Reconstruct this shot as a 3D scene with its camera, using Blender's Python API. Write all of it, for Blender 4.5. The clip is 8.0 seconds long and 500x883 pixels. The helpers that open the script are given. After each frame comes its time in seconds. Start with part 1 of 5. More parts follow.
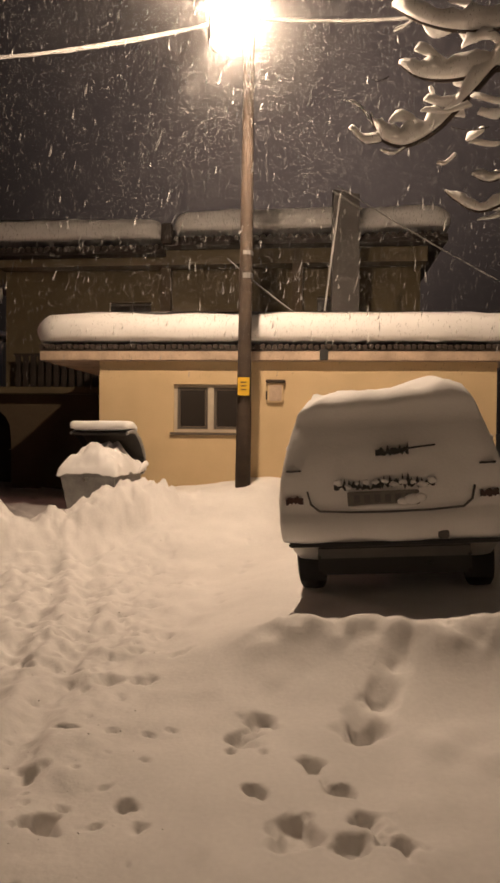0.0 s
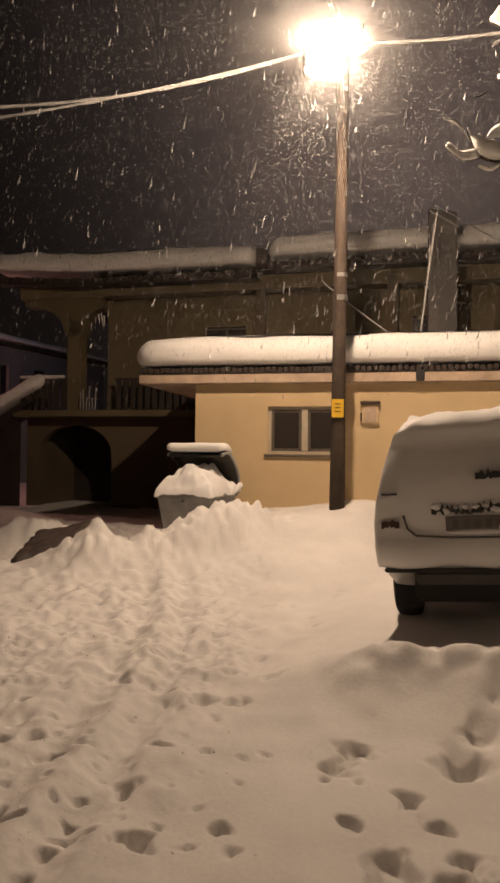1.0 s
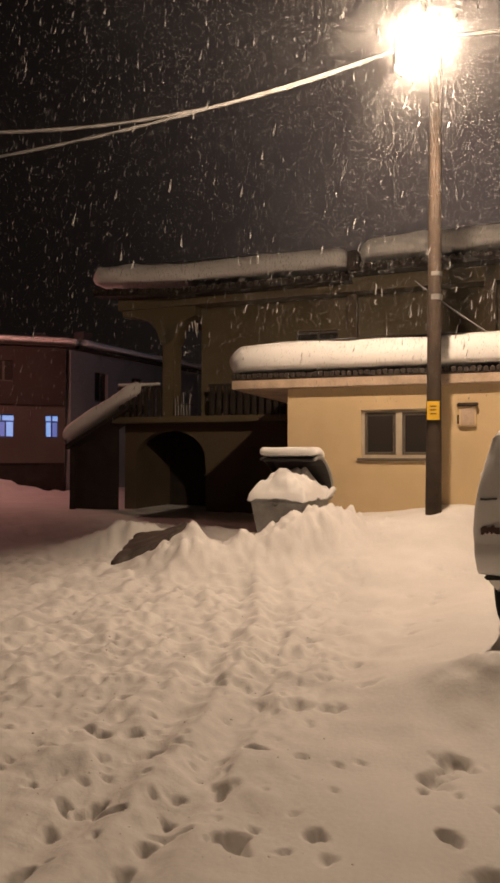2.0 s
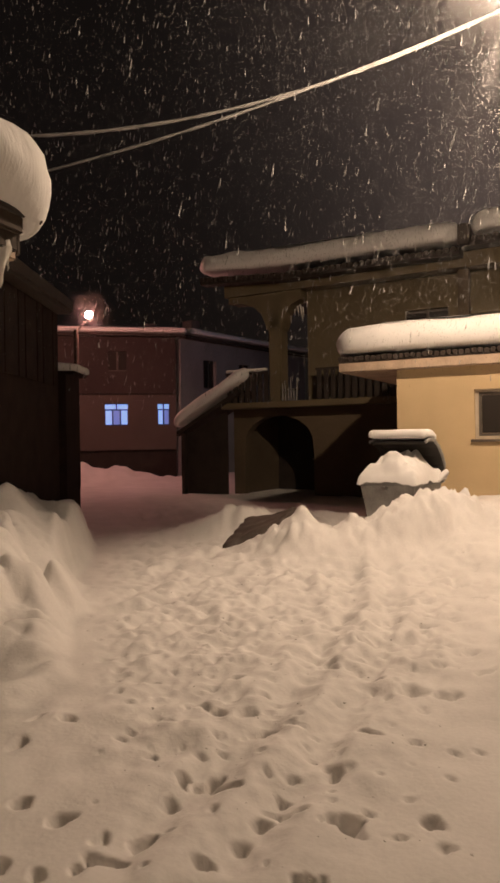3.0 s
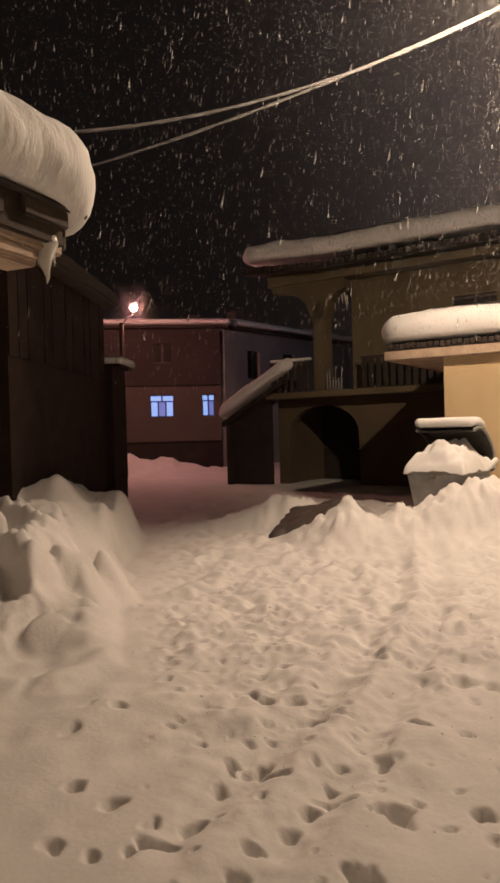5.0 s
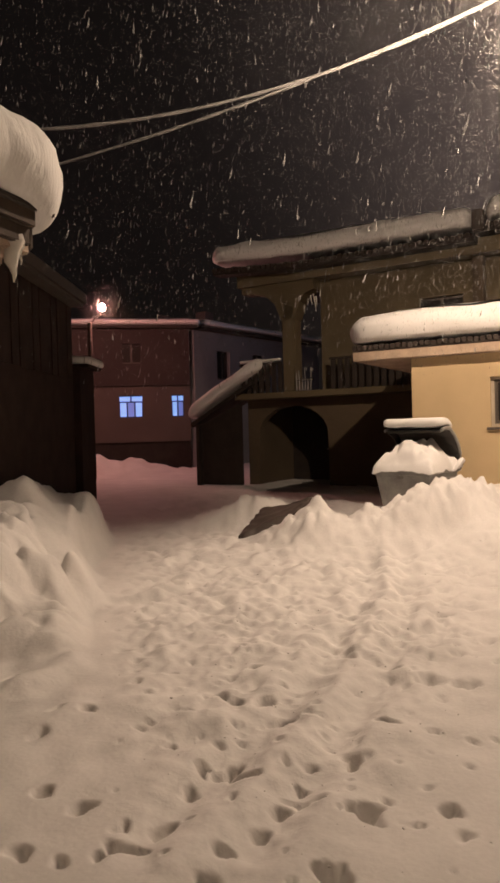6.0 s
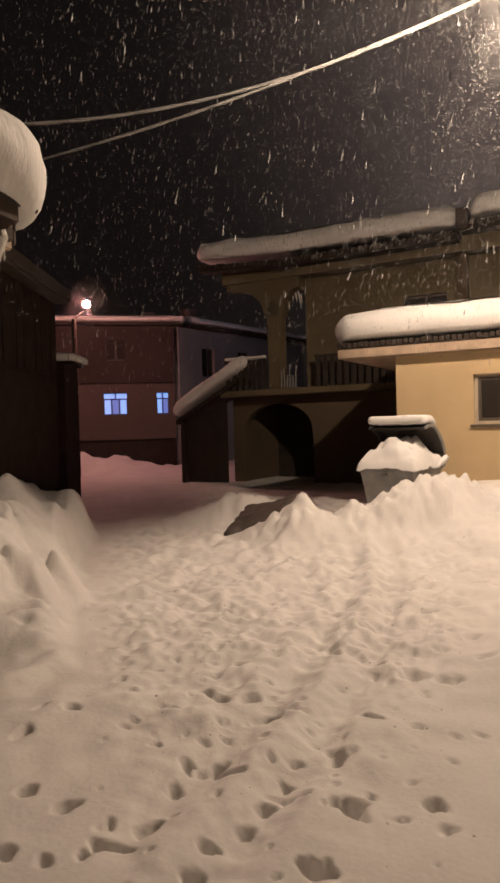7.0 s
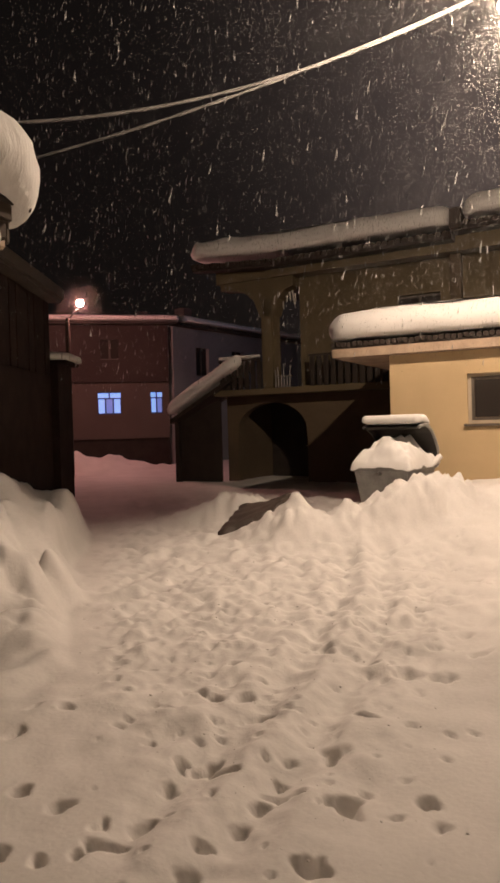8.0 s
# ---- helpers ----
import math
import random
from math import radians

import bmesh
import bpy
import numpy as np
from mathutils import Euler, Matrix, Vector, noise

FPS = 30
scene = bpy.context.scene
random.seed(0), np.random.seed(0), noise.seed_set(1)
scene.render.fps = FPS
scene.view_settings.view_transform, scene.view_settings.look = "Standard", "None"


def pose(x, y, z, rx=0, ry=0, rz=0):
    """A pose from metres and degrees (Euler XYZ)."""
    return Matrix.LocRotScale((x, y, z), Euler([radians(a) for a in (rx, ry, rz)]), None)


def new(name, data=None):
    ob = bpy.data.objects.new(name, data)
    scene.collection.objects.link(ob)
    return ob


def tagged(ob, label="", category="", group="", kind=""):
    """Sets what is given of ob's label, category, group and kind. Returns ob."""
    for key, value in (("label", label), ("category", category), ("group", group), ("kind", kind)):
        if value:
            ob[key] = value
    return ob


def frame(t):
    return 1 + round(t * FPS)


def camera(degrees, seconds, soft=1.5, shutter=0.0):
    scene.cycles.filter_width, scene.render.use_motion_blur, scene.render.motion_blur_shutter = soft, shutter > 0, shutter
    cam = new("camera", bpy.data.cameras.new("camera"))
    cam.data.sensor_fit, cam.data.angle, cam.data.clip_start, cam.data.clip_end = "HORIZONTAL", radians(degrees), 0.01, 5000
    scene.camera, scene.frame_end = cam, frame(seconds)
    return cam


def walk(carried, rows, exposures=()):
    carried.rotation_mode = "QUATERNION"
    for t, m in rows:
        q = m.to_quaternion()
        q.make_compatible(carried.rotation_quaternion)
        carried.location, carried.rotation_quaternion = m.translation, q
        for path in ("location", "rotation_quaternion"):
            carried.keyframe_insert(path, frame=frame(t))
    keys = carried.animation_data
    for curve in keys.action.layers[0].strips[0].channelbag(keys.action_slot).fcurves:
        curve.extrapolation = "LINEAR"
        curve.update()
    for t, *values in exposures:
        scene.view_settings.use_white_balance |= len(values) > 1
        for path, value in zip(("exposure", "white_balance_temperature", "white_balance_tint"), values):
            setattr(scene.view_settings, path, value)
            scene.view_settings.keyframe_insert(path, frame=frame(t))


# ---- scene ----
cam = camera(39.1, 8.0, soft=2.9, shutter=0.0)
EYE = 1.6
# seconds, yaw, pitch, roll: the camera turns where it stands
ROWS = [
    (0.0, 0.00, -1.00, 0.50),
    (0.5, 3.74, 0.56, 0.75),
    (1.0, 7.64, 0.72, 0.58),
    (1.2, 9.15, 0.68, 0.50),
    (2.3, 17.56, 0.90, 0.08),
    (2.5, 19.28, 0.48, -0.04),
    (3.0, 23.93, -0.21, -0.86),
    (3.5, 27.14, -0.46, -1.20),
    (4.0, 27.91, -0.97, -1.34),
    (4.2, 28.40, -0.90, -1.30),
    (5.5, 26.42, -0.93, -1.60),
    (6.0, 25.13, -0.95, -1.55),
    (6.5, 24.51, -1.12, -1.55),
    (7.0, 23.92, -1.20, -1.55),
    (7.5, 23.82, -1.07, -1.58),
    (8.0, 23.44, -1.27, -1.55),
]
walk(cam, [(t, pose(0, 0, EYE, 0, 0, yaw) @ pose(0, 0, 0, 90 + pitch, 0, 0) @ pose(0, 0, 0, 0, 0, roll)) for t, yaw, pitch, roll in ROWS],
     exposures=[(0.0, 0.0, 6500, 10), (1.0, -0.08, 6500, 10), (2.5, 0.06, 6500, 10), (4.2, 0.24, 6450, 10), (5.5, 0.22, 6280, 10), (8.0, 0.22, 6200, 10)])

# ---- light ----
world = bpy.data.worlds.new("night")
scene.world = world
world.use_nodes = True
# nearly black night sky; the street lamp's halo is painted in as a gradient
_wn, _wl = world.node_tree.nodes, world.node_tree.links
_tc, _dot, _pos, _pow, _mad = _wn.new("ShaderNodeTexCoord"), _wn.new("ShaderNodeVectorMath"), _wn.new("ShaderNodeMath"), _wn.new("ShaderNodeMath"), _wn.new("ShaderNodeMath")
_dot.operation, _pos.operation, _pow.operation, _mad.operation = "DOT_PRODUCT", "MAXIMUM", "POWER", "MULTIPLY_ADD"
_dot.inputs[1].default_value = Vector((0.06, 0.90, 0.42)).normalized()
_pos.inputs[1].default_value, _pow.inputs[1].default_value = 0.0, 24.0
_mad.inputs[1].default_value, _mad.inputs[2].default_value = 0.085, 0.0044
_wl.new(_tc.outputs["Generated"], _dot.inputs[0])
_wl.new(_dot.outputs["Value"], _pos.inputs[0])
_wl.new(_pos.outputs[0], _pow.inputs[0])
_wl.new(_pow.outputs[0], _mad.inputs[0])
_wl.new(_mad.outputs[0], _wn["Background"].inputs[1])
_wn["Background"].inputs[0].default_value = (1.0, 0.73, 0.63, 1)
STREET_GLOW = 8400.0
FAR_GLOW = 880.0
# a cool lamp in the lane beyond the large house
cool = bpy.data.lights.new("cool_lamp", "POINT")
cool.energy, cool.color, cool.shadow_soft_size = 32, (0.55, 0.75, 1.0), 0.2
new("cool_lamp", cool).location = (-9.2, 27.0, 6.5)
LAMP_AT = Vector((-0.22, 8.4, 6.49))
FAR_LAMP_AT = Vector((-14.93, 20.05, 5.98))


# ---- materials ----
def material(name, colour, rough=0.7, metal=0.0, vary=0.25, scale=3.0, fine=40.0, bump=0.3, dist=0.01, emit=None, spec=0.5, stain=None):
    """A surface with two scales of variation in colour and relief."""
    m = bpy.data.materials.new(name)
    m.use_nodes = True
    nt = m.node_tree
    b = nt.nodes["Principled BSDF"]
    tc = nt.nodes.new("ShaderNodeTexCoord")
    n1, n2 = nt.nodes.new("ShaderNodeTexNoise"), nt.nodes.new("ShaderNodeTexNoise")
    n1.inputs["Scale"].default_value, n1.inputs["Detail"].default_value = scale, 6
    n2.inputs["Scale"].default_value, n2.inputs["Detail"].default_value = fine, 4
    for n in (n1, n2):
        nt.links.new(tc.outputs["Object"], n.inputs["Vector"])
    mix = nt.nodes.new("ShaderNodeMix")
    mix.data_type = "RGBA"
    dark = [c * (1 - vary) for c in colour] if stain is None else stain
    mix.inputs["A"].default_value = (*colour, 1)
    mix.inputs["B"].default_value = (*dark, 1)
    add = nt.nodes.new("ShaderNodeMath")
    add.operation = "MULTIPLY_ADD"
    add.inputs[1].default_value = 0.4
    nt.links.new(n2.outputs["Fac"], add.inputs[0])
    nt.links.new(n1.outputs["Fac"], add.inputs[2])
    ramp = nt.nodes.new("ShaderNodeMapRange")
    ramp.inputs["From Min"].default_value, ramp.inputs["From Max"].default_value = 0.5, 0.95
    nt.links.new(add.outputs[0], ramp.inputs["Value"])
    nt.links.new(ramp.outputs[0], mix.inputs["Factor"])
    nt.links.new(mix.outputs["Result"], b.inputs["Base Color"])
    b.inputs["Roughness"].default_value, b.inputs["Metallic"].default_value = rough, metal
    b.inputs["Specular IOR Level"].default_value = spec
    if bump:
        bp = nt.nodes.new("ShaderNodeBump")
        bp.inputs["Strength"].default_value, bp.inputs["Distance"].default_value = bump, dist
        nt.links.new(add.outputs[0], bp.inputs["Height"])
        nt.links.new(bp.outputs[0], b.inputs["Normal"])
    if emit:
        b.inputs["Emission Color"].default_value = (*emit[:3], 1)
        b.inputs["Emission Strength"].default_value = emit[3]
    return m


SNOW = material("snow", (0.80, 0.79, 0.78), 0.75, vary=0.07, scale=2.5, fine=55, bump=0.35, dist=0.012, spec=0.25)
FLUTED_SNOW = material("fluted_snow", (0.80, 0.79, 0.77), 0.75, vary=0.10, scale=7.0, fine=24, bump=0.5, dist=0.035, spec=0.25)
_fm = FLUTED_SNOW.node_tree
_map = _fm.nodes.new("ShaderNodeMapping")
_map.inputs["Scale"].default_value = (1.0, 1.0, 0.3)
for _n in [n for n in _fm.nodes if n.type == "TEX_NOISE"]:
    _fm.links.new(_map.outputs[0], _n.inputs["Vector"])
_fm.links.new(_fm.nodes["Texture Coordinate"].outputs["Object"], _map.inputs["Vector"])
TRODDEN = material("trodden_snow", (0.79, 0.77, 0.75), 0.7, vary=0.16, scale=1.6, fine=34, bump=0.5, dist=0.015, spec=0.25)
YELLOW_PLASTER = material("yellow_plaster", (0.60, 0.455, 0.265), 0.85, vary=0.18, scale=1.1, fine=60, bump=0.25, dist=0.004)
PALE_BOUNCE = material("pale_bounce_plaster", (0.78, 0.74, 0.68), 0.85, vary=0.12, scale=1.2, fine=50, bump=0.25, dist=0.004)
FASCIA = material("fascia_paint", (0.55, 0.42, 0.31), 0.75, vary=0.4, scale=3, fine=30, bump=0.3, dist=0.005)
TILE = material("clay_tile", (0.062, 0.045, 0.036), 0.8, vary=0.5, scale=6, fine=50, bump=0.4)
FRAME_PAINT = material("window_frame_paint", (0.50, 0.43, 0.33), 0.5, vary=0.25, scale=5, fine=60, bump=0.1)
SILL = material("sill_metal", (0.12, 0.10, 0.08), 0.6, vary=0.3)
POLE_WOOD = material("pole_wood", (0.062, 0.042, 0.029), 0.85, vary=0.5, scale=4, fine=45, bump=0.6)
CONCRETE = material("concrete", (0.13, 0.12, 0.115), 0.9, vary=0.3, scale=2, fine=40, bump=0.4)
SIGN_YELLOW = material("sign_yellow", (0.75, 0.46, 0.03), 0.5, vary=0.15, scale=8, fine=60, bump=0.05)
INK = material("dark_ink", (0.05, 0.04, 0.03), 0.6, vary=0.2, bump=0)
GALVANISED = material("galvanised_steel", (0.40, 0.40, 0.39), 0.55, metal=0.35, vary=0.35, scale=5, fine=35, bump=0.25)
BIN_DARK = material("lid_inside", (0.06, 0.055, 0.05), 0.7, vary=0.3)
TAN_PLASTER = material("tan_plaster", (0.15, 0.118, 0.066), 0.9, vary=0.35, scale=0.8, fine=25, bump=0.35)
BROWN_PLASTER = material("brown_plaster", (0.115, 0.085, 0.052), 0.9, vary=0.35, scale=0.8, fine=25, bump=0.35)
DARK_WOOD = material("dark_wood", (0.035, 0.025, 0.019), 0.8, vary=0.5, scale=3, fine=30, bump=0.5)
CHARRED_WOOD = material("blackened_wood", (0.040, 0.024, 0.019), 0.9, vary=0.5, scale=3, fine=30, bump=0.5, spec=0.2)
RED_PLASTER = material("red_brown_plaster", (0.052, 0.036, 0.032), 0.9, vary=0.3, scale=0.6, fine=20, bump=0.3)
PALE_PLASTER = material("pale_plaster", (0.12, 0.092, 0.082), 0.9, vary=0.25, scale=0.6, fine=20, bump=0.3)
GREY_PLASTER = material("grey_plaster", (0.25, 0.26, 0.27), 0.9, vary=0.25, scale=0.6, fine=20, bump=0.3)
CABLE = material("cable", (0.05, 0.05, 0.05), 0.6, vary=0.2)
BARK = material("bark", (0.055, 0.038, 0.028), 0.9, vary=0.5, scale=12, fine=60, bump=0.7)
CAR_PAINT = material("car_paint", (0.42, 0.41, 0.39), 0.35, metal=0.3, vary=0.1, scale=3, fine=80, bump=0.02)
PLASTIC = material("black_plastic", (0.018, 0.017, 0.016), 0.6, vary=0.3, scale=6, fine=70, bump=0.15)
GREY_PLASTIC = material("grey_bumper_plastic", (0.10, 0.095, 0.09), 0.6, vary=0.3, scale=6, fine=70, bump=0.1)
RUBBER = material("tyre_rubber", (0.015, 0.015, 0.015), 0.85, vary=0.4, scale=10, fine=60, bump=0.5)
STEEL = material("dull_steel", (0.30, 0.29, 0.28), 0.45, metal=0.8, vary=0.3, scale=8, fine=60, bump=0.1)
TAIL_RED = material("tail_light_red", (0.055, 0.020, 0.015), 0.4, vary=0.3, scale=10, fine=60, bump=0.1)
PLATE_WHITE = material("plate_white", (0.15, 0.135, 0.12), 0.5, vary=0.3, scale=14, fine=70, bump=0.1)
DARK_FRAME = material("dark_frame_paint", (0.11, 0.09, 0.075), 0.6, vary=0.3, scale=5, fine=60, bump=0.1)
FROST = material("grey_frost", (0.34, 0.33, 0.32), 0.85, vary=0.35, scale=4, fine=30, bump=0.4)
FLAKE = material("snowflake", (0.80, 0.79, 0.78), 0.9, vary=0.02, bump=0, spec=0.0)
_fn = FLAKE.node_tree
_mx, _tr = _fn.nodes.new("ShaderNodeMixShader"), _fn.nodes.new("ShaderNodeBsdfTranslucent")
_tr.inputs[0].default_value = (0.8, 0.79, 0.78, 1)
_clear, _mx2 = _fn.nodes.new("ShaderNodeBsdfTransparent"), _fn.nodes.new("ShaderNodeMixShader")
_mx.inputs[0].default_value, _mx2.inputs[0].default_value = 0.5, 0.15
_fn.nodes["Principled BSDF"].inputs["Alpha"].default_value = 1.0
_fn.links.new(_fn.nodes["Principled BSDF"].outputs[0], _mx.inputs[1])
_fn.links.new(_tr.outputs[0], _mx.inputs[2])
_fn.links.new(_clear.outputs[0], _mx2.inputs[1])
_fn.links.new(_mx.outputs[0], _mx2.inputs[2])
_fn.links.new(_mx2.outputs[0], _fn.nodes["Material Output"].inputs[0])
LARGE_FLAKE = FLAKE.copy()
LARGE_FLAKE.name = "large_snowflake"
LARGE_FLAKE.node_tree.nodes[_mx2.name].inputs[0].default_value = 0.42
# brown tone that puts the shade on snow into the colour
SHADE_BROWN = material("shade_brown", (0.075, 0.056, 0.047), 0.7, vary=0.4, scale=2, fine=20, bump=0.3)
ICE = material("ice", (0.72, 0.70, 0.64), 0.2, vary=0.12, scale=12, fine=60, bump=0.3)
BOARD = material("old_board", (0.075, 0.052, 0.036), 0.85, vary=0.55, scale=5, fine=45, bump=0.6)
LIT_CURTAIN = material("lit_curtain", (0.6, 0.65, 0.8), 0.9, vary=0.1, scale=14, fine=60, bump=0, emit=(0.20, 0.46, 1.0, 0.72))
LIT_CURTAIN_DIM = material("lit_curtain_dim", (0.4, 0.45, 0.6), 0.9, vary=0.1, scale=14, fine=60, bump=0, emit=(0.09, 0.22, 0.75, 0.45))
BLUE_FRAME = material("blue_frame", (0.05, 0.07, 0.22), 0.5, vary=0.2, bump=0)
STREET_BULB = material("street_lamp_glow", (0.9, 0.9, 0.9), 0.5, vary=0, bump=0, emit=(1.0, 0.725, 0.505, STREET_GLOW))
FAR_BULB = material("far_lamp_glow", (0.9, 0.9, 0.9), 0.5, vary=0, bump=0, emit=(1.0, 0.41, 0.33, FAR_GLOW))
GLASS = bpy.data.materials.new("window_glass")
GLASS.use_nodes = True
_g = GLASS.node_tree.nodes["Principled BSDF"]
_g.inputs["Base Color"].default_value = (0.035, 0.03, 0.027, 1)
_g.inputs["Roughness"].default_value = 0.08


# ---- mesh helpers ----
def link(name, bm, mat, parent=None, label="", smooth=False):
    me = bpy.data.meshes.new(name)
    bmesh.ops.recalc_face_normals(bm, faces=bm.faces[:])
    if smooth:
        for f in bm.faces:
            f.smooth = True
    bm.to_mesh(me)
    bm.free()
    me.materials.append(mat)
    ob = new(name, me)
    if parent is not None:
        ob.parent = parent
    if label:
        ob["label"] = label
    return ob


def part(name, bm, mat, parent, label="", smooth=False):
    return link(name, bm, mat, parent, label, smooth)


def root(name, m, label, category, group=""):
    ob = new(name)
    ob.matrix_world = m
    return tagged(ob, label, category, group)


def add_box(bm, x0, x1, y0, y1, z0, z1, bevel=0.0):
    r = bmesh.ops.create_cube(bm, size=1.0)
    vs = r["verts"]
    for v in vs:
        v.co = Vector((x0 + (v.co.x + 0.5) * (x1 - x0), y0 + (v.co.y + 0.5) * (y1 - y0), z0 + (v.co.z + 0.5) * (z1 - z0)))
    if bevel:
        es = list({e for v in vs for e in v.link_edges})
        bmesh.ops.bevel(bm, geom=es, offset=bevel, segments=2, affect="EDGES")
    return vs


def box(x0, x1, y0, y1, z0, z1, bevel=0.0):
    bm = bmesh.new()
    add_box(bm, x0, x1, y0, y1, z0, z1, bevel)
    return bm


def add_prism(bm, pts, y0, y1):
    """A polygon in x, z drawn out along y."""
    a = [bm.verts.new((x, y0, z)) for x, z in pts]
    b = [bm.verts.new((x, y1, z)) for x, z in pts]
    n = len(pts)
    bm.faces.new(a)
    bm.faces.new(b[::-1])
    for i in range(n):
        j = (i + 1) % n
        bm.faces.new((a[j], a[i], b[i], b[j]))


def prism(pts, y0, y1):
    bm = bmesh.new()
    add_prism(bm, pts, y0, y1)
    return bm


def add_tube(bm, pts, radii, sides=8, caps=True):
    """A tube along points with a radius at each."""
    rings = []
    pts = [Vector(p) for p in pts]
    for i, p in enumerate(pts):
        d = (pts[min(i + 1, len(pts) - 1)] - pts[max(i - 1, 0)]).normalized()
        side = d.cross(Vector((0, 0, 1)))
        if abs(d.z) > 0.93:
            side = Vector((0, 1, 0)).cross(d)
        side.normalize()
        up = side.cross(d)
        r = radii[i] if isinstance(radii, (list, tuple)) else radii
        rings.append([bm.verts.new(p + (side * math.cos(a) + up * math.sin(a)) * r) for a in [2 * math.pi * k / sides for k in range(sides)]])
    for r0, r1 in zip(rings, rings[1:]):
        for k in range(sides):
            bm.faces.new((r0[k], r0[(k + 1) % sides], r1[(k + 1) % sides], r1[k]))
    if caps:
        bm.faces.new(rings[0][::-1])
        bm.faces.new(rings[-1])


def tube(pts, radii, sides=8):
    bm = bmesh.new()
    add_tube(bm, pts, radii, sides)
    return bm


def wob(p, scale, amount, seed=0.0):
    return noise.noise(Vector(p) * scale + Vector((seed, seed * 1.7, -seed))) * amount


def snow_slab(x0, x1, y0, y1, z0, thick, r=0.18, sag=-55, step=0.14, rough=0.03, seed=1.0, corner=None):
    """A thick rounded slab of snow that bulges out over its edges."""
    bm = bmesh.new()
    corner = corner or r * 1.4
    w, d = x1 - x0, y1 - y0
    outline = []
    for cx, cy, a0 in ((x1 - corner, y1 - corner, 0), (x0 + corner, y1 - corner, 90), (x0 + corner, y0 + corner, 180), (x1 - corner, y0 + corner, 270)):
        outline += [(cx, cy, radians(a0 + k * 15)) for k in range(7)]
    path = []
    for i, (cx, cy, a) in enumerate(outline):
        path.append((cx, cy, a))
        nx, ny, na = outline[(i + 1) % len(outline)]
        if (nx, ny) != (cx, cy):
            n = max(1, int(math.hypot(nx - cx, ny - cy) / step))
            path += [(cx + (nx - cx) * k / n, cy + (ny - cy) * k / n, na) for k in range(1, n)]
    rings = []
    levels = [(r * (1 - math.cos(radians(a))), thick - r + r * math.sin(radians(a))) for a in range(sag, 91, 12)]
    low = levels[0]
    deep = min(w, d) / 2
    levels = [(low[0] + min(0.10, deep * 0.3), max(0.0, low[1] - 0.02))] + levels
    levels += [(i, z) for i, z in ((r + 0.25, thick + 0.02), (r + 0.6, thick + 0.04)) if i < deep * 0.85]
    levels = [(i, max(0.0, z)) for i, z in levels]
    for inset, z in levels:
        ring = []
        for cx, cy, a in path:
            rad = corner - inset
            px, py = cx + rad * math.cos(a), cy + rad * math.sin(a)
            k = 1 + wob((px, py, z), 1.3, rough * 6, seed)
            dx = wob((px, py, z), 3.0, rough, seed) + wob((px, py, z), 9.0, rough * 0.4, seed)
            ring.append(bm.verts.new((px + math.cos(a) * dx, py + math.sin(a) * dx, z0 + z * (1 + 0.5 * (k - 1)) + (wob((px, py, z), 5.0, rough * 0.6, seed) if z > 0 else 0))))
        rings.append(ring)
    n = len(path)
    for a, b in zip(rings, rings[1:]):
        for i in range(n):
            j = (i + 1) % n
            bm.faces.new((a[i], a[j], b[j], b[i]))
    bm.faces.new(rings[-1])
    bm.faces.new(rings[0][::-1])
    return bm


def framed_wall(bm, x0, x1, y0, y1, z0, z1, holes):
    """A wall along x with rectangular holes (x0, x1, z0, z1) right through it."""
    xs = sorted({x0, x1, *[h[0] for h in holes], *[h[1] for h in holes]})
    zs = sorted({z0, z1, *[h[2] for h in holes], *[h[3] for h in holes]})
    solid = lambda i, j: 0 <= i < len(xs) - 1 and 0 <= j < len(zs) - 1 and not any(h[0] <= (xs[i] + xs[i + 1]) / 2 <= h[1] and h[2] <= (zs[j] + zs[j + 1]) / 2 <= h[3] for h in holes)
    cache = {}

    def v(i, j, k):
        if (i, j, k) not in cache:
            cache[i, j, k] = bm.verts.new((xs[i], (y0, y1)[k], zs[j]))
        return cache[i, j, k]
    for i in range(len(xs) - 1):
        for j in range(len(zs) - 1):
            if not solid(i, j):
                continue
            bm.faces.new((v(i, j, 0), v(i + 1, j, 0), v(i + 1, j + 1, 0), v(i, j + 1, 0)))
            bm.faces.new((v(i, j, 1), v(i, j + 1, 1), v(i + 1, j + 1, 1), v(i + 1, j, 1)))
            for di, dj, p, q in ((-1, 0, (i, j), (i, j + 1)), (1, 0, (i + 1, j), (i + 1, j + 1)), (0, -1, (i, j), (i + 1, j)), (0, 1, (i, j + 1), (i + 1, j + 1))):
                if not solid(i + di, j + dj):
                    bm.faces.new((v(*p, 0), v(*q, 0), v(*q, 1), v(*p, 1)))


# ---- ground ----
def grid_noise(x, y, seed):
    """Smooth value noise on arrays, about -1 to 1."""
    xi, yi = np.floor(x).astype(np.int64), np.floor(y).astype(np.int64)
    fx, fy = x - xi, y - yi
    fx, fy = fx * fx * (3 - 2 * fx), fy * fy * (3 - 2 * fy)

    def h(a, b):
        n = (a * 374761393 + b * 668265263 + seed * 1442695041) & 0x7FFFFFFF
        n = ((n ^ (n >> 13)) * 1274126177) & 0x7FFFFFFF
        return ((n ^ (n >> 16)) & 0xFFFF) / 32767.5 - 1
    return (h(xi, yi) * (1 - fx) + h(xi + 1, yi) * fx) * (1 - fy) + (h(xi, yi + 1) * (1 - fx) + h(xi + 1, yi + 1) * fx) * fy


def smooth(t):
    t = np.clip(t, 0, 1)
    return t * t * (3 - 2 * t)


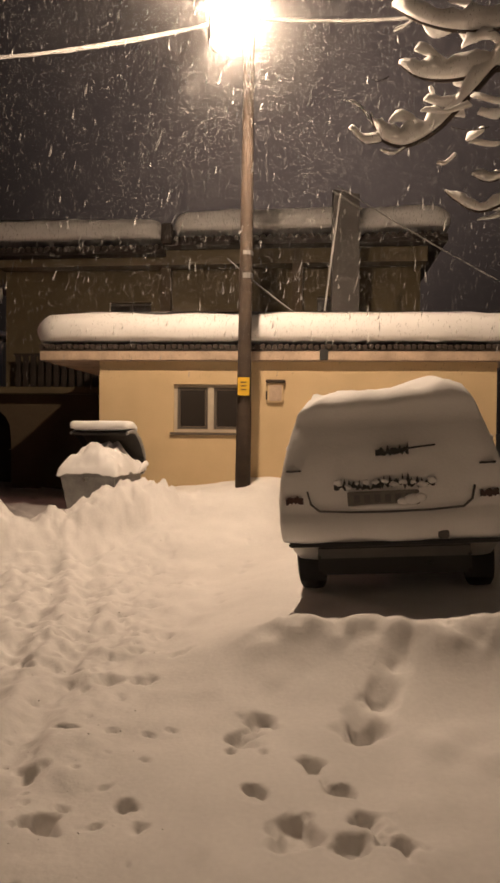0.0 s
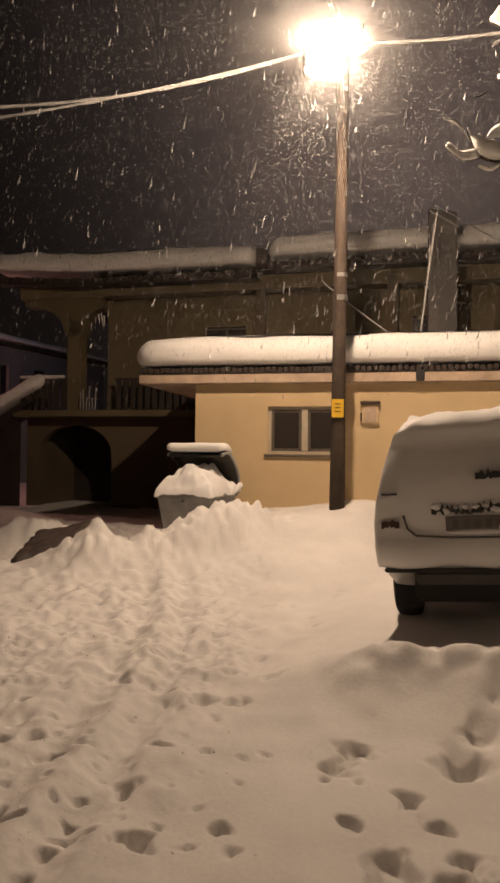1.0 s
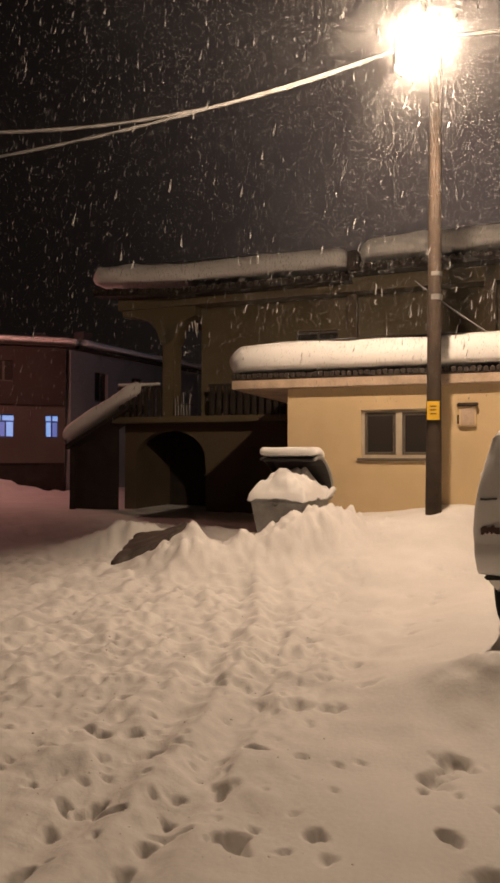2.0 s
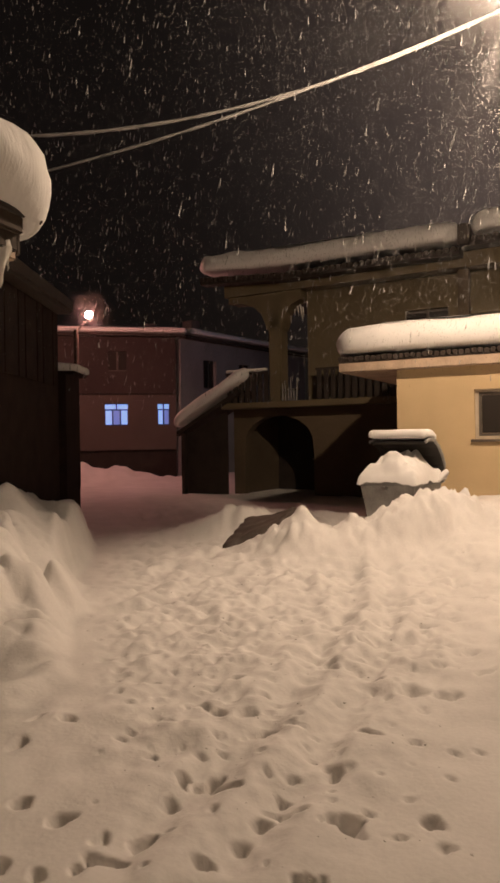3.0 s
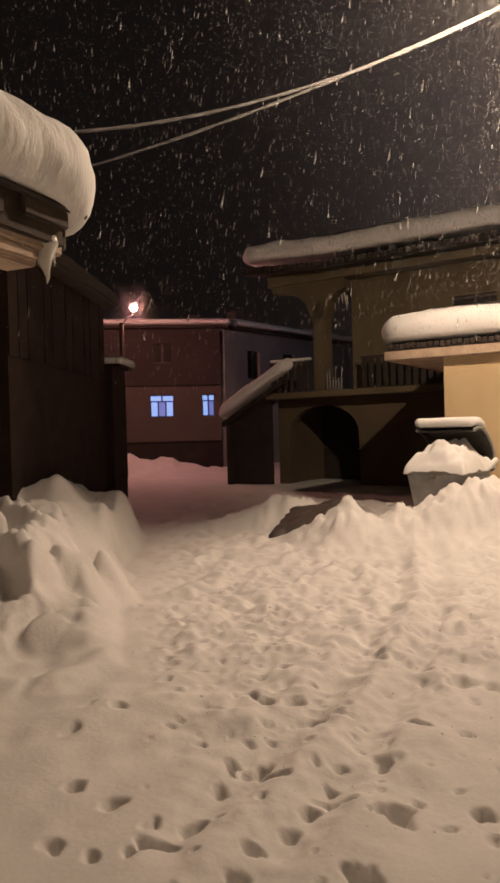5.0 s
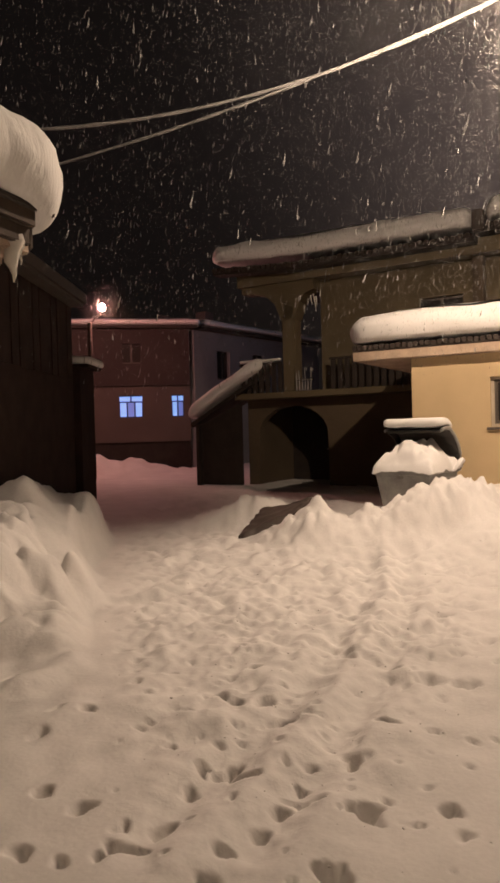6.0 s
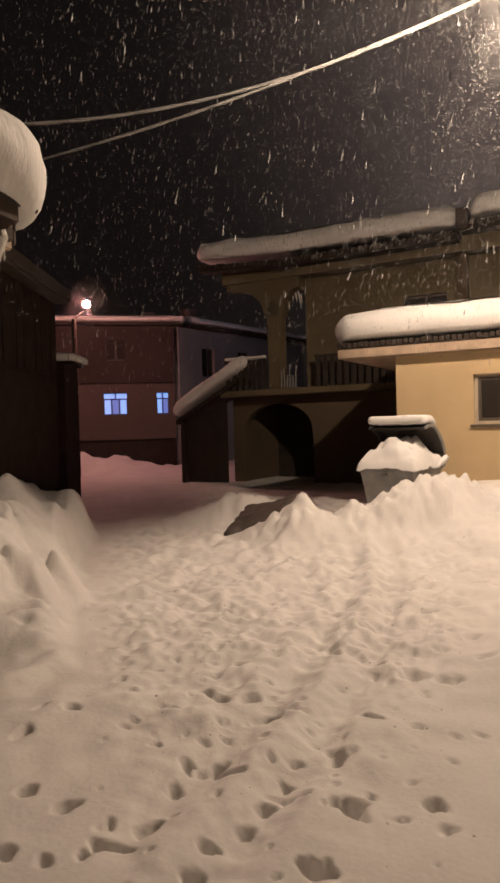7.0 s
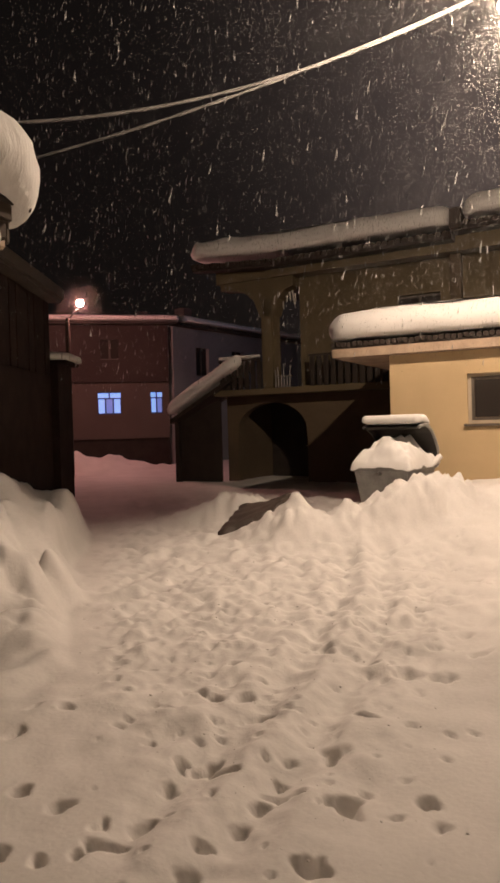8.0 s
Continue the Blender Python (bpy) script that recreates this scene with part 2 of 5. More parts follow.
def ridge(x, y, pts, width):
    """The height of a heaped ridge along points (x, y, height)."""
    out = np.zeros_like(x)
    for (ax, ay, ah), (bx, by, bh) in zip(pts, pts[1:]):
        dx, dy = bx - ax, by - ay
        s = np.clip(((x - ax) * dx + (y - ay) * dy) / (dx * dx + dy * dy), 0, 1)
        d = np.hypot(x - ax - s * dx, y - ay - s * dy)
        out = np.maximum(out, (ah + (bh - ah) * s) * np.exp(-(d / width) ** 2))
    return out


PRINTS = [(-0.02, 3.62, 0.17), (0.32, 3.31, 0.17), (0.42, 3.14, 0.12), (0.2, 2.79, 0.15), (0.59, 2.69, 0.16), (0.4, 2.69, 0.14), (0.59, 3.67, 0.16), (0.63, 3.82, 0.16),
          (0.76, 4.09, 0.17), (0.92, 4.41, 0.13), (1.08, 4.73, 0.11), (1.24, 4.97, 0.1), (0.06, 3.87, 0.17), (0.04, 3.11, 0.1),
          (0.5, 2.87, 0.14)]
ROAD_PRINTS = [(-2.6, 3.75), (-3.4, 3.5), (-2.77, 3.16), (-2.58, 3.21), (-2.62, 2.87), (-2.02, 4.31), (-1.73, 4.06), (-2.0, 3.74), (-1.87, 3.71), (-1.71, 3.79), (-1.53, 3.57), (-1.94, 3.09), (-1.56, 3.01), (-1.45, 2.9), (-1.03, 3.25), (-0.95, 3.73), (-2.21, 2.41), (-1.96, 2.41), (-1.63, 2.72), (-1.56, 2.44), (-1.17, 2.72), (-0.82, 2.85), (-0.51, 2.99), (-1.68, 2.21), (-1.58, 2.25), (-1.98, 2.05), (-1.79, 2.04), (-1.68, 2.12), (-1.26, 2.35), (-1.17, 2.53), (-1.25, 2.19), (-0.82, 2.4), (-2.29, 4.56), (-1.57, 4.85), (-1.14, 4.6), (-1.69, 2.94), (-1.2, 3.15), (-2.47, 5.89), (-2.02, 4.29), (-1.75, 5.96), (-1.11, 6.39), (-1.04, 5.95), (-1.13, 7.23), (-2.73, 5.5)]
DEEP_PRINTS = {7, 8, 10, 12, 13, 14, 15, 16, 21, 24, 31}
RIDGE_BIN = [(-3.7, 9.2, 0.28), (-3.24, 8.93, 0.58), (-2.85, 8.95, 0.34), (-2.45, 9.18, 0.50), (-2.12, 9.36, 0.62), (-1.65, 9.66, 0.80), (-1.2, 10.2, 0.76)]
RIDGE_BACK = [(-5.6, 10.4, 0.25), (-5.0, 10.5, 0.42), (-4.2, 10.7, 0.36), (-3.7, 10.9, 0.2)]
RIDGE_FAR = [(-18.4, 19.8, 0.6), (-16.8, 21.1, 0.72), (-16.0, 21.7, 0.68), (-14.7, 22.6, 0.42), (-13.4, 23.4, 0.2)]
CAR_AT, CAR_TURN, CAR_LEAN, CAR_BASE = (1.14, 5.42), -11.0, -4.0, 0.26


def ground_height(x, y):
    d = np.hypot(x, y)
    z = 0.035 * grid_noise(x * 0.7, y * 0.7, 3) + 0.02 * grid_noise(x * 1.9, y * 1.9, 4)
    # level snow that rises to the hut
    lift = smooth((y - 7.0 - 0.25 * np.abs(x - 1)) / 3.6) * smooth((x + 2.1) / 0.9) * (0.62 + 0.17 * smooth((x + 1.2) / 1.8))
    lift *= 1 - smooth((y - 16) / 3)
    z = z + lift
    lumps = 0.10 * grid_noise(x * 2.6, y * 2.6, 5) + 0.07 * grid_noise(x * 5.5, y * 5.5, 6) + 0.03 * grid_noise(x * 12, y * 12, 7)
    rg = np.maximum(ridge(x, y, RIDGE_BIN, 0.5), ridge(x, y, RIDGE_BACK, 0.5))
    z = np.maximum(z, rg) + (lumps * 1.35 + 0.09 * np.abs(grid_noise(x * 6.5, y * 6.5, 18)) + 0.085 * np.abs(grid_noise(x * 9, y * 9, 30)) + 0.045 * grid_noise(x * 19, y * 19, 31)) * np.clip(rg * 1.6, 0, 0.9)
    # shovelled bank beside the road, on the side of the near house
    az = np.degrees(np.arctan2(-x, y))
    edge = smooth((az - 37.2 - 1.5 * grid_noise(d * 1.9, d * 0, 8)) / 3.4) * smooth((d - 4.6 - 0.5 * grid_noise(x * 2.2, y * 2.2, 20)) / 2.6) * (1 - smooth((d - 8.5) / 3)) * (y > 0)
    bank = edge * (0.62 + 0.42 * smooth((az - 39) / 7))
    clods = np.abs(grid_noise(x * 2.3 + 0.4 * grid_noise(x * 5, y * 5, 22), y * 2.3, 11)) + 0.55 * np.abs(grid_noise(x * 4.9, y * 4.9, 21)) + 0.25 * np.abs(grid_noise(x * 10, y * 10, 23))
    scoop = np.abs(grid_noise(x * 1.9 + 0.5 * grid_noise(x * 2.6, y * 2.6, 34), y * 1.5, 35))
    z = z + bank * (0.86 - 0.38 * smooth((0.40 - scoop) / 0.34) - 0.22 * smooth((0.75 - clods) / 0.9) + 1.1 * lumps)
    high = (0.82 + 0.34 * smooth((az - 39.5) / 4)) * smooth((az - 37.9 + 1.7 * smooth((d - 8.2) / 2.2) - 0.4 * grid_noise(d * 1.3, d * 0, 32)) / 1.8) * smooth((d - 6.0) / 2.6) * (1 - smooth((d - 11.5) / 2)) * (y > 0)
    z = np.maximum(z, high * (0.9 + 0.9 * lumps + 0.16 * grid_noise(x * 1.4, y * 1.4, 33)))
    rf = ridge(x, y, RIDGE_FAR, 1.1)
    z = z + rf * (1 + 0.3 * grid_noise(x * 1.3, y * 1.3, 9) + 0.28 * grid_noise(x * 3.1, y * 3.1, 10))
    # ruts of wheels that bend towards the lane
    road = smooth((-x - 0.4) / 0.8) * (1 - smooth((az - 33) / 5)) * (1 - lift / 0.8) * (1 - smooth((d - 15) / 6)) * np.exp(-(rg / 0.25) ** 2)
    for off in (0.0, 0.42):
        c = x + 1.15 + off + 0.030 * (y - 3.2) ** 2
        z = z - 0.040 * np.exp(-(c / 0.10) ** 2) * road + 0.012 * np.exp(-((np.abs(c) - 0.2) / 0.08) ** 2) * road
    z = z + road * (0.35 + 0.65 * smooth((d - 3.5) / 2.5)) * (0.034 * grid_noise(x * 3.6, y * 2.6, 12) + 0.034 * grid_noise(x * 8, y * 6, 13) + 0.024 * grid_noise(x * 17, y * 13, 17))
    # trodden patches
    z = z + (0.024 * grid_noise(x * 6, y * 5, 14) * smooth((grid_noise(x * 0.9, y * 0.9, 15) + 0.2) / 0.5)) * (d < 20)
    rs = np.random.RandomState(5)
    pits = [(p[0], p[1], p[2] * 0.95, 0.07) for p in PRINTS]
    pits += [(px, py, 0.105 if k in DEEP_PRINTS else 0.078, 0.095 if k in DEEP_PRINTS else 0.062) for k, (px, py) in enumerate(ROAD_PRINTS)]
    for _ in range(110):
        a, r = rs.uniform(9, 38), 2.2 + 7.5 * rs.uniform(0, 1) ** 1.2
        pits.append((-r * math.sin(radians(a)), r * math.cos(radians(a)), rs.uniform(0.02, 0.045) * (0.85 + 0.09 * r), rs.uniform(0.02, 0.04)))
    for _ in range(34):
        pits.append((rs.uniform(-1.5, 0.4), rs.uniform(4.4, 9.0), rs.uniform(0.09, 0.16), rs.uniform(0.04, 0.075)))
    for _ in range(170):
        a, r = rs.uniform(6, 37), rs.uniform(2.8, 8.5)
        pits.append((-r * math.sin(radians(a)), r * math.cos(radians(a)), rs.uniform(0.045, 0.085), -rs.uniform(0.025, 0.045)))
    for px, py, s, deep in pits:
        near = (np.abs(x - px) < 0.6) & (np.abs(y - py) < 0.6)
        turn = rs.uniform(-0.7, 0.7)
        u, v = x[near] - px, y[near] - py
        u, v = u * math.cos(turn) + v * math.sin(turn), (v * math.cos(turn) - u * math.sin(turn)) * (rs.uniform(0.55, 1.3) if deep > 0 else rs.uniform(1.0, 2.2))
        deep = abs(deep)
        u = u + s * 0.42 * grid_noise(x[near] * 13, y[near] * 13, 16)
        v = v + s * 0.42 * grid_noise(x[near] * 11, y[near] * 11, 24)
        v = np.where(v > 0, v * 1.7, v * 0.85)
        q = np.hypot(u, v) / (s * 0.60) * (1 + 0.30 * grid_noise(x[near] * 23, y[near] * 23, 25))
        z[near] += -deep * (1 - smooth((q - 0.25) / 0.95))
    # a dragged furrow that leads to the car
    fx, fy = x - 0.6, y - 3.75
    s = np.clip((fx * 0.75 + fy * 1.45) / (0.75 ** 2 + 1.45 ** 2), 0, 1)
    q = np.hypot(fx - 0.75 * s, fy - 1.45 * s) / (0.14 - 0.07 * s)
    q = q * (1 + 0.35 * grid_noise(x * 9, y * 9, 29))
    z = z - (0.05 + 0.03 * np.sin(s * 30)) * (1 - smooth((q - 0.4) / 0.8)) * (d > 1)
    # the snow round the car, hollow beneath it
    ca, sa = math.cos(radians(-CAR_TURN)), math.sin(radians(-CAR_TURN))
    cx, cy = (x - CAR_AT[0]) * ca - (y - CAR_AT[1]) * sa, (x - CAR_AT[0]) * sa + (y - CAR_AT[1]) * ca
    tilt = CAR_BASE + math.tan(radians(-CAR_LEAN)) * cx
    about = smooth((1.9 - np.abs(cx)) / 0.9) * smooth((cy + 1.6) / 1.0) * smooth((5.2 - cy) / 0.8)
    heap = 0.10 * np.exp(-((cy + 0.80 + 0.06 * np.sin(cx * 5)) / 0.2) ** 2) * smooth((1.7 - np.abs(cx + 0.15 - 0.6)) / 0.5)
    z = z * (1 - about) + about * np.maximum(tilt, 0.0) + heap * (1 + 0.45 * grid_noise(x * 3.1, y * 3.1, 26) + 0.4 * grid_noise(x * 7, y * 7, 27) + 0.2 * grid_noise(x * 15, y * 15, 28)) + 0.10 * smooth((x - 1.0) / 2.0) * smooth((6 - d) / 3)
    return z


def build_ground():
    az = np.radians(np.concatenate([np.arange(-34, 58, 0.24), np.arange(58, 326, 4.0)]))
    d = [0.03, 0.5, 1.0, 1.5]
    while d[-1] < 420:
        d.append(d[-1] * (1.0055 if 1.9 < d[-1] < 11 else 1.0095 if 1.9 < d[-1] < 13 else 1.02 if d[-1] < 40 else 1.12))
    d = np.array(d)
    A, D = np.meshgrid(az, d)
    X, Y = -D * np.sin(A), D * np.cos(A)
    Z = ground_height(X.ravel(), Y.ravel())
    n, m = len(d), len(az)
    i, j = np.meshgrid(np.arange(n - 1), np.arange(m), indexing="ij")
    k = (j + 1) % m
    faces = np.stack([i * m + j, (i + 1) * m + j, (i + 1) * m + k, i * m + k], -1).reshape(-1, 4)
    me = bpy.data.meshes.new("ground")
    me.from_pydata(np.stack([X.ravel(), Y.ravel(), Z], -1).tolist(), [], faces.tolist() + [list(range(m))[::-1]])
    me.polygons.foreach_set("use_smooth", [True] * len(me.polygons))
    me.materials.append(TRODDEN)
    me.flip_normals() if me.polygons[0].normal.z < 0 else None
    return tagged(new("ground", me), "deep trodden snow on the ground with footprints, ruts and banks", "snow", kind="structure")


build_ground()


def build_clods():
    """Crumbs and clods of broken snow, half sunk in the road."""
    rs = np.random.RandomState(8)
    bm = bmesh.new()
    bmesh.ops.create_icosphere(bm, subdivisions=1, radius=1.0)
    shape = np.array([v.co[:] for v in bm.verts])
    tri = np.array([[v.index for v in f.verts] for f in bm.faces])
    bm.free()
    spots = []
    for a0, a1, r0, r1, count, size in ((7, 38, 3.2, 12.0, 220, 0.010), (6, 30, 2.4, 5.0, 60, 0.007)):
        for _ in range(count):
            a, r = radians(rs.uniform(a0, a1)), rs.uniform(r0, r1)
            spots.append((-r * math.sin(a), r * math.cos(a), size * (0.35 + 0.9 * rs.uniform() ** 2)))
    at = np.array(spots)
    z = ground_height(at[:, 0].copy(), at[:, 1].copy())
    n, m = len(at), len(shape)
    r = at[:, 2, None] * rs.uniform(0.65, 1.25, (n, m))
    turn = rs.uniform(0, 6.28, n)[:, None]
    sx, sy = shape[None, :, 0] * rs.uniform(0.8, 1.5, (n, 1)), shape[None, :, 1]
    v = np.stack([at[:, 0, None] + r * (sx * np.cos(turn) - sy * np.sin(turn)), at[:, 1, None] + r * (sx * np.sin(turn) + sy * np.cos(turn)), (z - at[:, 2] * 0.1)[:, None] + r * shape[None, :, 2] * 0.75], -1)
    faces = (np.arange(n)[:, None, None] * m + tri[None]).reshape(-1, 3)
    me = bpy.data.meshes.new("snow_clods")
    me.from_pydata(v.reshape(-1, 3).tolist(), [], faces.tolist())
    me.polygons.foreach_set("use_smooth", [True] * len(me.polygons))
    me.materials.append(TRODDEN)
    tagged(new("snow_clods", me), "broken crumbs and clods of trodden snow", "snow", kind="stuff")


build_clods()


# ---- unseen pale wall added behind the viewer to bounce lamplight ----
def build_bounce_wall():
    h = root("bounce_wall", pose(-2.2, -1.9, 0), "unseen pale wall added to bounce lamplight onto the car", "house")
    part("wall", box(0, 11.0, -0.3, 0, -0.3, 6.5, 0.01), PALE_BOUNCE, h)
    part("eaves", box(-0.4, 11.4, -0.7, 0.45, 6.502, 6.65, 0.02), FASCIA, h)


build_bounce_wall()


# ---- the yellow hut ----
def build_hut():
    L, DEPTH, H = 6.72, 3.6, 2.75
    hut = root("utility_hut", pose(-2.61, 12.18, 0, 0, 0, -4), "small yellow plastered flat-roofed hut with a window", "hut")
    win = (1.30, 2.56, 1.54, 2.36)
    bm = bmesh.new()
    framed_wall(bm, 0, L, 0, 0.22, 0, H, [win])
    part("front_wall", bm, YELLOW_PLASTER, hut)
    part("side_wall", box(0, 0.22, 0.222, DEPTH, 0, H), YELLOW_PLASTER, hut)
    part("side_wall", box(L - 0.22, L, 0.222, DEPTH, 0, H), YELLOW_PLASTER, hut)
    part("back_wall", box(0.222, L - 0.222, DEPTH - 0.2, DEPTH, 0, H), YELLOW_PLASTER, hut)
    part("roof_slab", box(-1.0, L + 0.35, -0.16, DEPTH + 0.2, H + 0.003, H + 0.16, 0.012), FASCIA, hut, "chipped pale roof edge")
    tiles = part("tile_course", box(-1.0, L + 0.35, -0.13, DEPTH + 0.2, H + 0.163, H + 0.205), TILE, hut, "row of dark clay tiles under snow")
    bm = bmesh.new()
    add_tube(bm, [(0, -0.11, 0), (0, 0.34, 0.05)], 0.045, 8)
    me_ob = link("tile", bm, TILE, tiles)
    n = int((L + 1.3) / 0.1)
    for i in range(n):
        t = me_ob if i == 0 else new("tile", me_ob.data)
        t.parent = tiles
        t.location = (-0.97 + i * 0.1, -0.06 + 0.012 * math.sin(i * 2.3), H + 0.235 + 0.008 * math.sin(i * 1.7))
    part("roof_bracket", box(3.78, 3.92, -0.19, 0.0, H + 0.01, H + 0.2, 0.01), PLASTIC, hut, "dark drain outlet at the roof edge")
    w = part("window", box(win[0], win[1], 0.045, 0.09, win[2], win[2] + 0.05), FRAME_PAINT, hut, "two-pane window with a pale frame")
    part("head", box(win[0], win[1], 0.045, 0.09, win[3] - 0.05, win[3]), FRAME_PAINT, w)
    part("jamb", box(win[0], win[0] + 0.055, 0.045, 0.09, win[2] + 0.051, win[3] - 0.051), FRAME_PAINT, w)
    part("jamb", box(win[1] - 0.055, win[1], 0.045, 0.09, win[2] + 0.051, win[3] - 0.051), FRAME_PAINT, w)
    part("mullion", box(1.885, 1.985, 0.03, 0.095, win[2] + 0.051, win[3] - 0.051, 0.008), FRAME_PAINT, w)
    for a, b in ((1.356, 1.884), (1.986, 2.504)):
        part("sash", sash_frame(a, b, win[2] + 0.052, win[3] - 0.052), SILL, w, "dark inner sash")
        part("pane", box(a + 0.05, b - 0.05, 0.066, 0.074, win[2] + 0.1, win[3] - 0.1), GLASS, w, "dark glass pane")
    part("sill", box(win[0] - 0.06, win[1] + 0.06, -0.05, 0.044, win[2] - 0.045, win[2] - 0.002, 0.006), SILL, w, "dark metal window sill")
    # surround of the window, standing a little proud of the wall
    bm = bmesh.new()
    framed_wall(bm, win[0] - 0.06, win[1] + 0.06, -0.018, -0.002, win[2] - 0.002, win[3] + 0.06, [(win[0], win[1], win[2] - 0.002, win[3])])
    part("surround", bm, YELLOW_PLASTER, w)
    box_ = root("meter_box", pose(-2.61, 12.18, 0, 0, 0, -4) @ pose(2.88, -0.003, 2.05), "small recessed meter box with a dark hood", "meter box")
    part("box_body", box(0.03, 0.30, -0.06, 0, 0, 0.34, 0.012), YELLOW_PLASTER, box_)
    part("box_door", box(0.06, 0.27, -0.072, -0.061, 0.03, 0.30, 0.006), FASCIA, box_)
    part("hood", box(0.0, 0.33, -0.11, 0, 0.345, 0.39, 0.01), BOARD, box_, "dark hood over the box")
    part("latch", box(0.0, 0.028, -0.07, -0.01, 0.05, 0.2, 0.006), BOARD, box_)
    cap = link("roof_snow", snow_slab(-1.12, L + 0.5, -0.27, DEPTH + 0.3, H + 0.20, 0.62, r=0.30, sag=-35, step=0.12, rough=0.022, seed=3.0, corner=0.42), SNOW, smooth=True)
    cap.matrix_world = pose(-2.61, 12.18, 0, 0, 0, -4)
    tagged(cap, "thick rounded blanket of fresh snow on the hut roof", "snow")


def sash_frame(a, b, z0, z1):
    bm = bmesh.new()
    framed_wall(bm, a, b, 0.055, 0.085, z0, z1, [(a + 0.045, b - 0.045, z0 + 0.045, z1 - 0.045)])
    return bm


build_hut()


# ---- the street lamp on its pole ----
def build_street_lamp():
    p = root("street_lamp", pose(-0.11, 10.6, 0), "glowing street lamp on a dark wooden pole", "street lamp")
    bm = bmesh.new()
    pts = [(0.02 * z / 3, 0, z) for z in (0.2, 1.5, 3, 4.5, 6, 7.7)]
    add_tube(bm, pts, [0.118, 0.112, 0.104, 0.097, 0.09, 0.085], 12)
    for v in bm.verts:
        v.co.x += wob(v.co, 3, 0.012)
    part("pole", bm, POLE_WOOD, p, smooth=True)
    part("arm", tube([(0.05, -0.08, 6.75), (0.02, -0.8, 7.0), (-0.05, -1.6, 7.1), (-0.11, -2.2, 6.97)], 0.025), STEEL, p)
    # a small bare bulb under a shallow metal cap, with an added visor towards the houses across the lane
    lx = Matrix.Translation(LAMP_AT - Vector((-0.11, 10.6, 0)))
    bm = bmesh.new()
    bmesh.ops.create_uvsphere(bm, u_segments=24, v_segments=16, radius=0.07, matrix=lx)
    part("bulb", bm, STREET_BULB, p, "blinding warm white bulb", True)
    bm = bmesh.new()
    rings = []
    for r, z in ((0.18, 0.12), (0.185, 0.14), (0.15, 0.20), (0.07, 0.24), (0.02, 0.25), (0.02, 0.23), (0.065, 0.22), (0.135, 0.185), (0.17, 0.125)):
        rings.append([bm.verts.new((r * math.cos(k * math.pi / 12), r * math.sin(k * math.pi / 12), z)) for k in range(24)])
    for r0, r1 in zip(rings, rings[1:] + rings[:1]):
        for k in range(24):
            bm.faces.new((r0[k], r0[(k + 1) % 24], r1[(k + 1) % 24], r1[k]))
    bm.transform(lx)
    part("lamp_cap", bm, STEEL, p, "dull metal lamp cap", True)
    # unseen visor, added to shade the lane and the dark house
    bm = bmesh.new()
    arc = [radians(136 + 72 * k / 18) for k in range(19)]
    sh = [[bm.verts.new((r * math.cos(a), r * math.sin(a), z)) for a in arc] for r, z in ((0.30, -0.335), (0.30, -0.045), (0.31, -0.045), (0.31, -0.335))]
    for r0, r1 in zip(sh, sh[1:] + sh[:1]):
        for k in range(18):
            bm.faces.new((r0[k], r0[k + 1], r1[k + 1], r1[k]))
    for k in (0, 18):
        bm.faces.new([r[k] for r in sh])
    bm.transform(lx)
    part("added_visor", bm, STEEL, p, "curved metal plate added to keep the bulb's light off the lane", True)
    for a in (138, 205):
        c, d = math.cos(radians(a)), math.sin(radians(a))
        part("added_visor_stay", tube([(0.305 * c, 0.305 * d, -0.09), (0.17 * c, 0.17 * d, 0.14)], 0.006, 6), STEEL, p).location = LAMP_AT - Vector((-0.11, 10.6, 0))
    # unseen brim, added to dim the large house and its roof snow
    bm = bmesh.new()
    arc = [radians(22 + 109 * k / 18) for k in range(19)]
    sh = [[bm.verts.new((r * math.cos(a), r * math.sin(a), z)) for a in arc] for r, z in ((0.30, -0.03), (0.30, 0.04), (0.31, 0.04), (0.31, -0.03))]
    for r0, r1 in zip(sh, sh[1:] + sh[:1]):
        for k in range(18):
            bm.faces.new((r0[k], r0[k + 1], r1[k + 1], r1[k]))
    for k in (0, 18):
        bm.faces.new([r[k] for r in sh])
    bm.transform(lx)
    part("added_rear_brim", bm, STEEL, p, "curved metal strip added to dim the bulb towards the large house", True)
    part("clamp", tube([(0.035, 0, 3.85), (0.035, 0, 3.93)], 0.104, 12), STEEL, p)
    part("clamp", tube([(0.035, 0, 4.2), (0.035, 0, 4.26)], 0.102, 12), STEEL, p)
    sg = part("sign", box(-0.08, 0.095, -0.135, -0.125, 2.1, 2.37, 0.004), SIGN_YELLOW, p, "small yellow warning plate")
    for k in range(3):
        part("bar", box(-0.035, 0.05, -0.1375, -0.1355, 2.18 + k * 0.055, 2.195 + k * 0.055), INK, sg)


build_street_lamp()


